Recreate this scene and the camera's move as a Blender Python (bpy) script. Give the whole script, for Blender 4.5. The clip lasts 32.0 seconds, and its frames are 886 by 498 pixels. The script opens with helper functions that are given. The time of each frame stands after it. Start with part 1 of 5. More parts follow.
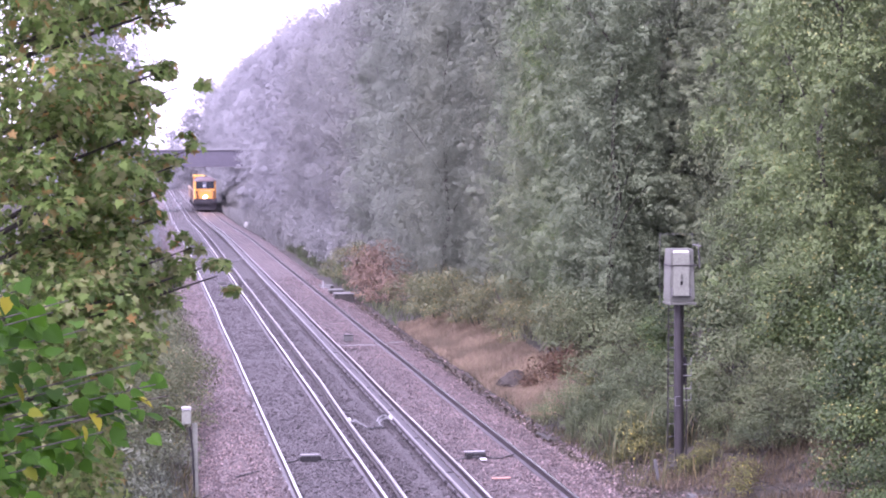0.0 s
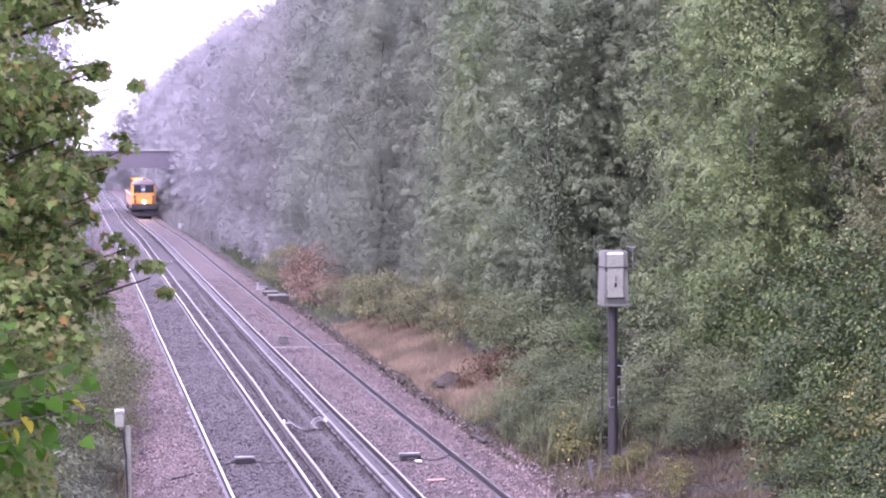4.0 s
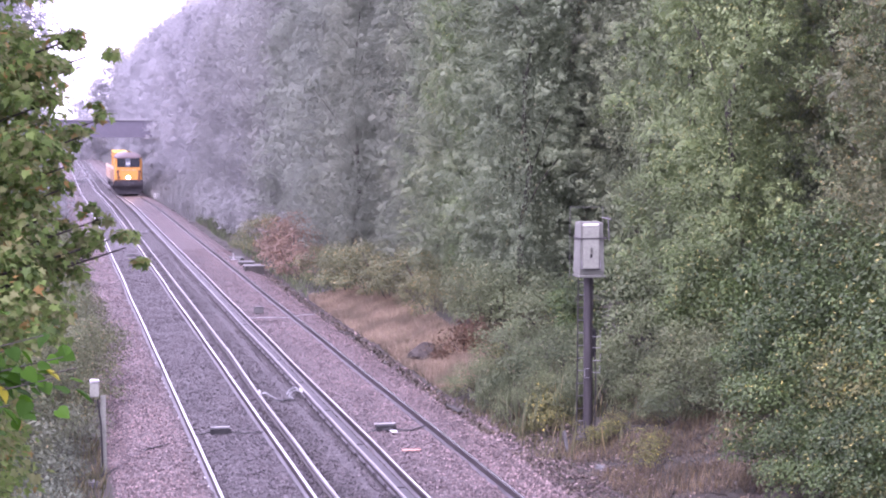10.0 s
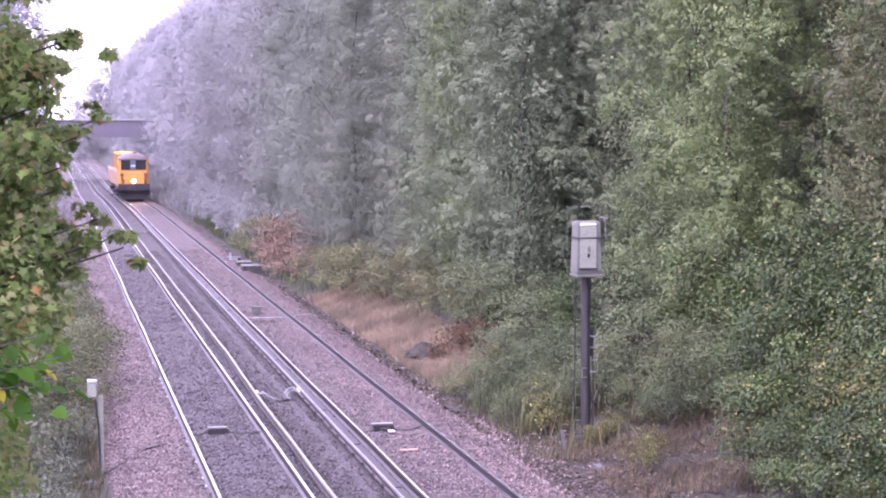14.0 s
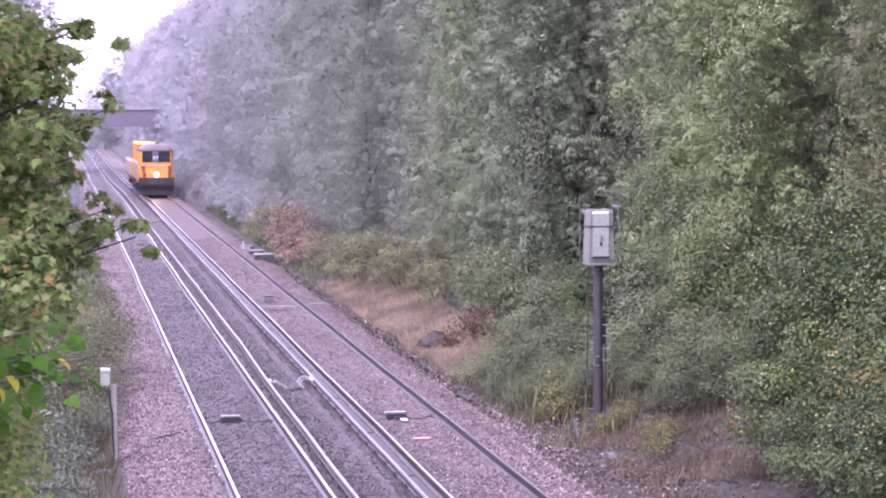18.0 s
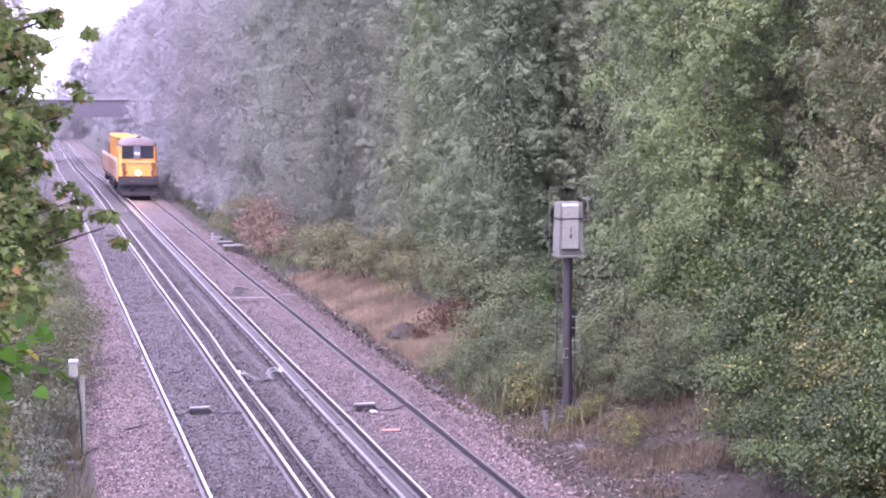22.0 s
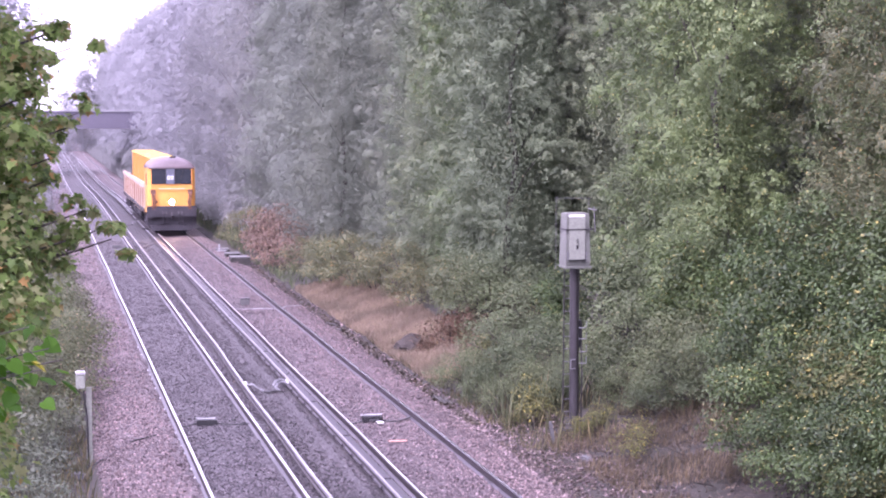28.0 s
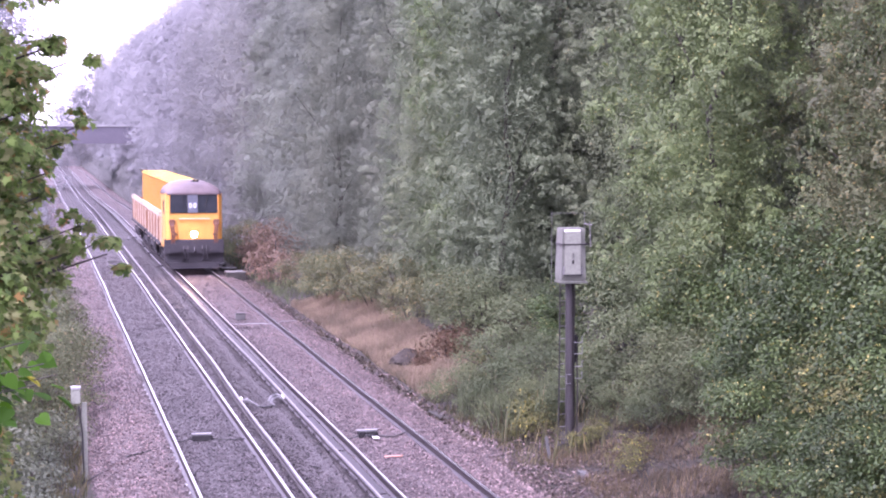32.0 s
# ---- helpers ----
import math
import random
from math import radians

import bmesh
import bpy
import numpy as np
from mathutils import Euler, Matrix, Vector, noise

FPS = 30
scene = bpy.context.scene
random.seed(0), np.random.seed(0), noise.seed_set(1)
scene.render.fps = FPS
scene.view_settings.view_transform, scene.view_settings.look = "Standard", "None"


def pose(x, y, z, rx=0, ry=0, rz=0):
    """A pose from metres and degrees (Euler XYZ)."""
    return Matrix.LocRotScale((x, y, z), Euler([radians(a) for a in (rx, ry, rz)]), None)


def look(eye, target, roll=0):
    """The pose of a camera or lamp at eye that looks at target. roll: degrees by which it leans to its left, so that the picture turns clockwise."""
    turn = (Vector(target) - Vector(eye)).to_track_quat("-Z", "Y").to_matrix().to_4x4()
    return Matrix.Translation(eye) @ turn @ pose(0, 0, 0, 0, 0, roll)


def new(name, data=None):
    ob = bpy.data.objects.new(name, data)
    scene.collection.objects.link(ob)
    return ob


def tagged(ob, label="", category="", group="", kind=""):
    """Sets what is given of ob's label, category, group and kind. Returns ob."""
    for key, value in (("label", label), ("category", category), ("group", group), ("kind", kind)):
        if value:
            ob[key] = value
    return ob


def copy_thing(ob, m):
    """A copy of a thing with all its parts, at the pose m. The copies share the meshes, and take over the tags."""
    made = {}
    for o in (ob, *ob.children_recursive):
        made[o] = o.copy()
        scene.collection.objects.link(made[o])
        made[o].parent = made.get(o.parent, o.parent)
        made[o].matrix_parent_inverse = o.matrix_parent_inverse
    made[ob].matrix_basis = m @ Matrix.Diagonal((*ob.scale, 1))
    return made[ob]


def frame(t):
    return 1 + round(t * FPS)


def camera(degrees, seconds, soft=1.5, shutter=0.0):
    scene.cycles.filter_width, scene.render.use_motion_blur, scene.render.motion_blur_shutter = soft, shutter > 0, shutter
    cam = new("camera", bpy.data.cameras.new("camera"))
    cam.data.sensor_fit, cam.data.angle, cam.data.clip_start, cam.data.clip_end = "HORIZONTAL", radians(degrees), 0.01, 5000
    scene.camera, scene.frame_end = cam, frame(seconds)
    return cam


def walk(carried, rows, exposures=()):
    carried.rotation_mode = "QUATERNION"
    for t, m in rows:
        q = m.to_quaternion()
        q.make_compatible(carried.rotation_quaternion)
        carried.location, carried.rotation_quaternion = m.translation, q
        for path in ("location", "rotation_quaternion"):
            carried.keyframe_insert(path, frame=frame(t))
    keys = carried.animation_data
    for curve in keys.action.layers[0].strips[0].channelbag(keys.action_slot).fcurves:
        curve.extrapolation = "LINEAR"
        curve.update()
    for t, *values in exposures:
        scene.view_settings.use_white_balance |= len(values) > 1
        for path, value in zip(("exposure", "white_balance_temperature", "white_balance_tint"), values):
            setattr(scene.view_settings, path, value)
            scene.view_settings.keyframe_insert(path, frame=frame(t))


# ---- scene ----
EYE = (0.0, 0.0, 6.12)
cam = camera(29.29, 32.0, soft=2.0)


def aim(yaw, pitch, roll):
    """A pose at the bridge parapet: turned by yaw, tipped by pitch, leaning by roll (degrees)."""
    return Matrix.Translation(EYE) @ pose(0, 0, 0, 90 + pitch, 0, yaw) @ pose(0, 0, 0, 0, 0, roll)


PATH = [
    (0.0, -9.975, -3.320, -0.257),
    (0.5, -9.872, -3.244, -0.375),
    (1.0, -9.998, -3.187, -0.305),
    (1.5, -10.049, -3.293, -0.410),
    (2.0, -9.947, -3.338, -0.486),
    (2.5, -10.149, -3.277, -0.407),
    (3.0, -10.786, -3.115, -0.181),
    (3.5, -11.714, -3.124, -0.061),
    (4.0, -12.173, -3.267, -0.083),
    (4.5, -12.270, -3.514, -0.071),
    (6.5, -12.363, -3.837, -0.078),
    (7.0, -12.192, -3.919, -0.118),
    (7.5, -12.231, -4.039, -0.082),
    (8.0, -12.370, -4.180, -0.131),
    (8.5, -12.393, -4.273, -0.049),
    (9.0, -12.610, -4.270, -0.000),
    (9.5, -12.840, -4.198, 0.126),
    (10.0, -12.988, -4.256, 0.126),
    (10.5, -12.877, -4.347, 0.090),
    (11.0, -12.984, -4.425, 0.175),
    (11.5, -13.103, -4.518, 0.152),
    (12.0, -12.948, -4.518, 0.140),
    (12.5, -13.052, -4.437, 0.099),
    (13.0, -13.133, -4.289, 0.122),
    (13.5, -13.082, -4.214, 0.022),
    (14.0, -13.078, -4.267, 0.059),
    (14.5, -13.108, -4.358, 0.047),
    (16.5, -12.897, -4.350, -0.145),
    (17.0, -12.830, -4.464, -0.083),
    (17.5, -12.706, -4.575, -0.046),
    (18.0, -12.657, -4.652, -0.044),
    (18.5, -12.931, -4.780, 0.128),
    (19.0, -12.997, -4.896, 0.050),
    (19.5, -13.159, -4.927, 0.150),
    (20.0, -13.424, -4.783, 0.210),
    (20.5, -13.540, -4.779, 0.202),
    (21.0, -13.628, -4.805, 0.220),
    (21.5, -13.633, -4.916, 0.096),
    (22.0, -13.681, -4.927, 0.199),
    (22.5, -13.678, -4.983, 0.212),
    (23.0, -13.775, -4.983, 0.221),
    (23.5, -13.892, -4.987, 0.257),
    (24.0, -13.830, -5.004, 0.302),
    (24.5, -13.930, -5.040, 0.248),
    (26.5, -13.667, -4.742, 0.070),
    (27.0, -13.572, -4.600, 0.142),
    (27.5, -13.546, -4.542, 0.089),
    (28.0, -13.458, -4.555, 0.106),
    (28.5, -13.615, -4.561, 0.089),
    (29.0, -13.610, -4.494, 0.077),
    (29.5, -13.576, -4.446, 0.074),
    (30.0, -13.544, -4.372, 0.142),
    (30.5, -13.527, -4.249, 0.036),
    (31.0, -13.483, -4.198, 0.158),
    (31.5, -13.622, -4.080, 0.216),
    (32.0, -13.601, -4.050, 0.114),
]
walk(cam, [(t, aim(a, b, c)) for t, a, b, c in PATH],
     exposures=[(0.0, 1.75, 5720, 48), (4.0, 1.76, 5720, 49), (13.0, 1.81, 5720, 50), (32.0, 1.83, 5720, 50)])

# ---- sky and sun: an overcast, drizzly day ----
world = bpy.data.worlds.new("overcast_sky")
scene.world = world
world.use_nodes = True
wn, wl = world.node_tree.nodes, world.node_tree.links
sky = wn.new("ShaderNodeTexSky")
sky.sky_type = "NISHITA"
sky.sun_disc = False
sky.sun_elevation, sky.sun_rotation = radians(50), radians(231)
sky.air_density, sky.dust_density, sky.ozone_density = 2.0, 6.0, 1.0
grey = wn.new("ShaderNodeHueSaturation")
grey.inputs["Saturation"].default_value = 0.12
cloud = wn.new("ShaderNodeMix")
cloud.data_type = "RGBA"
cloud.inputs["Factor"].default_value = 0.6
cloud.inputs["B"].default_value = (11.0, 10.8, 11.6, 1)
wl.new(sky.outputs[0], grey.inputs["Color"])
wl.new(grey.outputs[0], cloud.inputs["A"])
wl.new(cloud.outputs["Result"], wn["Background"].inputs["Color"])
wn["Background"].inputs["Strength"].default_value = 0.12

sun_data = bpy.data.lights.new("sun", "SUN")
sun_data.energy, sun_data.angle, sun_data.color = 1.5, radians(22), (1.0, 0.97, 0.92)
sun = new("sun", sun_data)
sun.matrix_world = look((0, 0, 60), (0.50 * 40, 0.40 * 40, 60 - 0.77 * 40))

# ---- materials ----


def ramp(nt, source, stops):
    node = nt.nodes.new("ShaderNodeValToRGB")
    el = node.color_ramp.elements
    while len(el) < len(stops):
        el.new(0.5)
    for e, (p, c) in zip(el, stops):
        e.position, e.color = p, (*c, 1)
    nt.links.new(source, node.inputs[0])
    return node.outputs[0]


def noise_tex(nt, scale, detail=4.0, rough=0.6, stretch=(1, 1, 1)):
    co = nt.nodes.new("ShaderNodeTexCoord")
    mp = nt.nodes.new("ShaderNodeMapping")
    mp.inputs["Scale"].default_value = stretch
    tx = nt.nodes.new("ShaderNodeTexNoise")
    tx.inputs["Scale"].default_value, tx.inputs["Detail"].default_value, tx.inputs["Roughness"].default_value = scale, detail, rough
    nt.links.new(co.outputs["Object"], mp.inputs[0])
    nt.links.new(mp.outputs[0], tx.inputs["Vector"])
    return tx.outputs["Fac"]


def blend(nt, fac, a, b, mode="MIX"):
    node = nt.nodes.new("ShaderNodeMix")
    node.data_type, node.blend_type = "RGBA", mode
    for key, v in (("Factor", fac), ("A", a), ("B", b)):
        if isinstance(v, (int, float)):
            node.inputs[key].default_value = v
        elif isinstance(v, tuple):
            node.inputs[key].default_value = (*v, 1)
        else:
            nt.links.new(v, node.inputs[key])
    return node.outputs["Result"]


def bump(nt, height, strength, distance):
    node = nt.nodes.new("ShaderNodeBump")
    node.inputs["Strength"].default_value, node.inputs["Distance"].default_value = strength, distance
    nt.links.new(height, node.inputs["Height"])
    return node.outputs[0]


def material(name, colour, second=None, scale=6.0, rough=0.7, metal=0.0, relief=0.2, grain=60.0, stretch=(1, 1, 1), vary=0.0):
    """A surface of two tones in broad patches with a fine grain and relief."""
    m = bpy.data.materials.new(name)
    m.use_nodes = True
    nt = m.node_tree
    b = nt.nodes["Principled BSDF"]
    second = second or tuple(c * 0.65 for c in colour)
    broad = ramp(nt, noise_tex(nt, scale, 5, 0.65, stretch), [(0.35, colour), (0.68, second)])
    fine = noise_tex(nt, grain, 3)
    col = blend(nt, 0.3, broad, ramp(nt, fine, [(0.3, (0.15, 0.15, 0.15)), (0.7, (0.85, 0.85, 0.85))]), "OVERLAY")
    if vary:
        info = nt.nodes.new("ShaderNodeObjectInfo")
        col = blend(nt, vary, col, ramp(nt, info.outputs["Random"], [(0, (0.25, 0.25, 0.25)), (1, (0.8, 0.78, 0.74))]), "OVERLAY")
    nt.links.new(col, b.inputs["Base Color"])
    b.inputs["Roughness"].default_value, b.inputs["Metallic"].default_value = rough, metal
    if relief:
        nt.links.new(bump(nt, fine, relief, 0.02), b.inputs["Normal"])
    return m


def leaf_material(name, tones, odd, odd_share=0.04, gloss=0.62, through_light=0.42, mottle=0.5, shift=0.35, sheen=0.3):
    """Leaves: tones from leaf to leaf and from plant to plant, a share of turned leaves, light passing through."""
    m = bpy.data.materials.new(name)
    m.use_nodes = True
    nt = m.node_tree
    b = nt.nodes["Principled BSDF"]
    geo = nt.nodes.new("ShaderNodeNewGeometry")
    info = nt.nodes.new("ShaderNodeObjectInfo")
    n = len(tones)
    col = ramp(nt, geo.outputs["Random Per Island"], [(i / n, c) for i, c in enumerate(tones)] + [(1 - odd_share, tones[-1]), (1.0, odd)])
    patch = noise_tex(nt, 0.6, 3)
    col = blend(nt, mottle, col, ramp(nt, patch, [(0.4, (0.26, 0.28, 0.26)), (0.6, (0.72, 0.72, 0.66))]), "OVERLAY")
    col = blend(nt, shift, col, ramp(nt, info.outputs["Random"], [(0, (0.32, 0.36, 0.33)), (0.5, (0.5, 0.5, 0.46)), (1, (0.66, 0.6, 0.48))]), "OVERLAY")
    nt.links.new(col, b.inputs["Base Color"])
    b.inputs["Roughness"].default_value, b.inputs["Specular IOR Level"].default_value = gloss, sheen
    thin = nt.nodes.new("ShaderNodeBsdfTranslucent")
    nt.links.new(col, thin.inputs["Color"])
    mix = nt.nodes.new("ShaderNodeMixShader")
    mix.inputs[0].default_value = through_light
    nt.links.new(b.outputs[0], mix.inputs[1])
    nt.links.new(thin.outputs[0], mix.inputs[2])
    nt.links.new(mix.outputs[0], nt.nodes["Material Output"].inputs["Surface"])
    return m


def glow(name, colour, strength):
    m = bpy.data.materials.new(name)
    m.use_nodes = True
    b = m.node_tree.nodes["Principled BSDF"]
    b.inputs["Base Color"].default_value = (*colour, 1)
    b.inputs["Emission Color"].default_value = (*colour, 1)
    b.inputs["Emission Strength"].default_value = strength
    return m


def stone_bands(nt):
    """Brownish pink stone in the cess, greyer and oily between the rails; a purple strip imitates rail shadow."""
    co = nt.nodes.new("ShaderNodeTexCoord")
    xyz = nt.nodes.new("ShaderNodeSeparateXYZ")
    nt.links.new(co.outputs["Object"], xyz.inputs[0])
    wide = nt.nodes.new("ShaderNodeMath")
    wide.operation = "MULTIPLY"
    wide.inputs[1].default_value = 0.1
    nt.links.new(xyz.outputs["X"], wide.inputs[0])
    pink, dull = (0.57, 0.445, 0.425), (0.21, 0.2, 0.222)
    # purple stops at 0.42 and 0.44: shadow beside the second rail, painted
    return ramp(nt, wide.outputs[0], [(0.0, pink), (0.23, pink), (0.28, dull), (0.405, dull), (0.42, (0.19, 0.175, 0.21)), (0.44, (0.19, 0.175, 0.21)), (0.465, (0.165, 0.155, 0.17)), (0.54, (0.165, 0.155, 0.17)), (0.62, (0.46, 0.385, 0.385)), (0.76, pink), (1.0, (0.58, 0.46, 0.40))])


def ballast_material():
    """Crushed stone: pinkish new stone in the cess, greyer and oil-darkened between the rails."""
    m = bpy.data.materials.new("ballast_stone")
    m.use_nodes = True
    nt = m.node_tree
    b = nt.nodes["Principled BSDF"]
    co = nt.nodes.new("ShaderNodeTexCoord")
    cells = nt.nodes.new("ShaderNodeTexVoronoi")
    cells.inputs["Scale"].default_value = 30.0
    nt.links.new(co.outputs["Object"], cells.inputs["Vector"])
    sep = nt.nodes.new("ShaderNodeSeparateColor")
    nt.links.new(cells.outputs["Color"], sep.inputs[0])
    stone = ramp(nt, sep.outputs[0], [(0.0, (0.03, 0.027, 0.029)), (0.5, (0.08, 0.073, 0.074)), (0.9, (0.145, 0.13, 0.128)), (1.0, (0.30, 0.27, 0.265))])
    col = blend(nt, 0.75, stone, stone_bands(nt), "OVERLAY")
    stain = noise_tex(nt, 0.7, 5, 0.65, (1, 0.35, 1))
    col = blend(nt, 0.5, col, ramp(nt, stain, [(0.35, (0.3, 0.29, 0.31)), (0.65, (0.68, 0.66, 0.66))]), "OVERLAY")
    nt.links.new(col, b.inputs["Base Color"])
    b.inputs["Roughness"].default_value = 0.62
    nt.links.new(bump(nt, cells.outputs["Distance"], 0.9, 0.05), b.inputs["Normal"])
    return m


def stone_material():
    m = bpy.data.materials.new("loose_stone")
    m.use_nodes = True
    nt = m.node_tree
    b = nt.nodes["Principled BSDF"]
    geo = nt.nodes.new("ShaderNodeNewGeometry")
    col = ramp(nt, geo.outputs["Random Per Island"], [(0.0, (0.03, 0.027, 0.029)), (0.45, (0.075, 0.067, 0.069)), (0.85, (0.135, 0.12, 0.119)), (1.0, (0.30, 0.275, 0.27))])
    col = blend(nt, 0.75, col, stone_bands(nt), "OVERLAY")
    stain = noise_tex(nt, 0.7, 5, 0.65, (1, 0.35, 1))
    col = blend(nt, 0.45, col, ramp(nt, stain, [(0.35, (0.3, 0.29, 0.31)), (0.65, (0.68, 0.66, 0.66))]), "OVERLAY")
    nt.links.new(col, b.inputs["Base Color"])
    b.inputs["Roughness"].default_value = 0.5
    return m


BALLAST, STONE = ballast_material(), stone_material()
SOIL = material("leaf_littered_soil", (0.033, 0.027, 0.023), (0.024, 0.025, 0.017), 0.8, 0.9, 0, 0.6, 9)
SPOIL = material("black_spoil", (0.020, 0.016, 0.013), (0.04, 0.032, 0.024), 7, 0.9, 0, 0.6, 20)
RUST = material("rusty_rail_side", (0.022, 0.018, 0.02), (0.04, 0.032, 0.034), 3, 0.6, 0.2, 0.3, 40)
STEEL = material("polished_railhead", (0.55, 0.54, 0.56), (0.42, 0.41, 0.43), 2, 0.35, 0.35, 0.0, 30, (1, 0.1, 1))
WORN_STEEL = material("worn_railhead", (0.34, 0.33, 0.35), (0.26, 0.25, 0.27), 2, 0.22, 0.5, 0.0, 30, (1, 0.1, 1))
FOOT_STEEL = material("greasy_rail_foot", (0.085, 0.077, 0.085), (0.04, 0.036, 0.04), 5, 0.4, 0.2, 0.1, 30, (1, 0.25, 1))
DULL_STEEL = material("dull_conductor_steel", (0.30, 0.295, 0.31), (0.21, 0.205, 0.215), 3, 0.4, 0.3, 0.05, 30, (1, 0.1, 1))
CLIP = material("galvanised_clip", (0.55, 0.55, 0.56), (0.38, 0.38, 0.38), 9, 0.45, 0.3, 0.1)
BOARD = material("greasy_grey_board", (0.04, 0.037, 0.042), (0.028, 0.025, 0.03), 3, 0.5, 0, 0.15, 30, (1, 0.15, 1), 0.4)
POT = material("sooty_porcelain_pot", (0.11, 0.10, 0.10), (0.07, 0.062, 0.06), 9, 0.4)
CONCRETE = material("weathered_concrete", (0.13, 0.13, 0.132), (0.075, 0.078, 0.078), 2.2, 0.85, 0, 0.35, 50, vary=0.5)
DARK_CONCRETE = material("mossy_dark_concrete", (0.05, 0.046, 0.044), (0.026, 0.027, 0.022), 2.2, 0.85, 0, 0.35, 50, vary=0.5)
# the girder's lavender grey carries the haze in its colour
GIRDER = material("haze_tinted_girder", (0.115, 0.108, 0.135), (0.095, 0.09, 0.112), 0.8, 0.6, 0, 0.2, 12)
PALE = material("pale_coping", (0.36, 0.36, 0.37), (0.27, 0.27, 0.28), 0.8, 0.8)
BRICK = material("weathered_brick", (0.26, 0.24, 0.26), (0.20, 0.18, 0.2), 1.4, 0.85, 0, 0.4, 20)
CASE = material("grey_painted_case", (0.215, 0.228, 0.19), (0.185, 0.197, 0.164), 3, 0.42, 0, 0.06, 30, (1, 1, 0.3))
CASE_EDGE = material("dull_grey_frame", (0.13, 0.137, 0.117), (0.095, 0.1, 0.086), 4, 0.5)
POST = material("weathered_dark_post", (0.036, 0.033, 0.035), (0.024, 0.022, 0.023), 3, 0.55, 0.2, 0.2, 40, (1, 1, 0.2))
GALV = material("galvanised_tube", (0.22, 0.22, 0.23), (0.16, 0.16, 0.17), 8, 0.4, 0.6, 0.05)
BLACK = material("black_rubber", (0.010, 0.010, 0.011), (0.018, 0.018, 0.018), 6, 0.55)
CABLE_PALE = material("pale_cable_sheath", (0.19, 0.19, 0.2), (0.09, 0.09, 0.095), 6, 0.4)
CABLE = material("grey_cable_sheath", (0.05, 0.05, 0.053), (0.03, 0.03, 0.032), 6, 0.4)
WHITE = material("white_painted_metal", (0.62, 0.62, 0.61), (0.48, 0.48, 0.47), 5, 0.5)
ORANGE_STRIP = material("faded_orange_plastic", (0.62, 0.33, 0.26), (0.5, 0.28, 0.22), 6, 0.5)
BARK = material("wet_bark", (0.05, 0.043, 0.036), (0.028, 0.025, 0.022), 2.5, 0.85, 0, 0.7, 22, (1, 1, 0.3))
# yellow of the casing sides, darker orange with shade painted in
HOOD_YELLOW = material("shaded_hood_yellow", (0.50, 0.27, 0.07), (0.42, 0.22, 0.06), 1.4, 0.45, 0, 0.05, 30)
# two bark colours lightened to stand for haze on far trees
BARK_PALE = material("haze_paled_bark", (0.36, 0.36, 0.39), (0.28, 0.28, 0.31), 2.5, 0.9, 0, 0.4, 22, (1, 1, 0.3))
BARK_GREY = material("haze_grey_bark", (0.14, 0.14, 0.14), (0.11, 0.11, 0.11), 2.5, 0.9, 0, 0.4, 22, (1, 1, 0.3))
YELLOW = material("warning_yellow_paint", (0.70, 0.34, 0.075), (0.60, 0.28, 0.06), 1.4, 0.38, 0, 0.05, 30)
# same yellow for the casing roof, paler with top light painted in
PALE_YELLOW = material("toplit_hood_yellow", (0.84, 0.62, 0.16), (0.76, 0.52, 0.12), 1.4, 0.4, 0, 0.05, 30)
ROOF_GREY = material("sooty_roof_paint", (0.14, 0.105, 0.11), (0.095, 0.075, 0.08), 1.5, 0.5)
# black lifted slightly towards violet: a little haze put into the colour
UNDER = material("haze_lifted_black_steel", (0.036, 0.034, 0.04), (0.052, 0.048, 0.055), 3, 0.6, 0.2, 0.2)
CREAM = material("dirty_cream_paint", (0.56, 0.45, 0.38), (0.42, 0.30, 0.22), 2.0, 0.5)
TAN = material("rusty_orange_panel", (0.30, 0.15, 0.07), (0.20, 0.10, 0.055), 1.6, 0.6)
HOSE = material("brown_red_hose", (0.20, 0.085, 0.05), (0.11, 0.05, 0.035), 6, 0.6)
SCREEN = material("dark_windscreen", (0.025, 0.028, 0.035), (0.04, 0.045, 0.055), 2, 0.08, 0, 0)
CODE_BOX = material("headcode_box_grey", (0.10, 0.11, 0.14), (0.14, 0.15, 0.18), 3, 0.3, 0, 0)
CODE_WHITE = glow("lit_headcode_white", (0.9, 0.93, 1.0), 0.12)
LAMP = glow("headlamp_lens", (1.0, 0.68, 0.36), 220.0)

LEAF_NEAR = leaf_material("broad_green_leaf", [(0.082, 0.13, 0.045), (0.14, 0.215, 0.062), (0.215, 0.31, 0.09), (0.24, 0.26, 0.12)], (0.36, 0.22, 0.08), 0.07, 0.5, 0.62, mottle=0.3, shift=0.15, sheen=0.12)
LEAF_LIME = leaf_material("lime_green_leaf", [(0.03, 0.086, 0.005), (0.045, 0.116, 0.009), (0.022, 0.064, 0.005)], (0.3, 0.28, 0.03), 0.05, 0.55, 0.5, sheen=0.12)
# greyed leaf: the hazy shade between crowns put into its colour
LEAF_SHADE = leaf_material("shade_greyed_leaf", [(0.092, 0.108, 0.08), (0.112, 0.129, 0.095), (0.134, 0.152, 0.112)], (0.24, 0.2, 0.09), 0.03, 0.6, 0.26, 0.55, 0.3, 0.2)
LEAF_HAZEL = leaf_material("hazel_green_leaf", [(0.028, 0.048, 0.016), (0.039, 0.066, 0.021), (0.064, 0.098, 0.033)], (0.36, 0.31, 0.11), 0.05, 0.5, 0.26, 0.6, 0.35, 0.35)
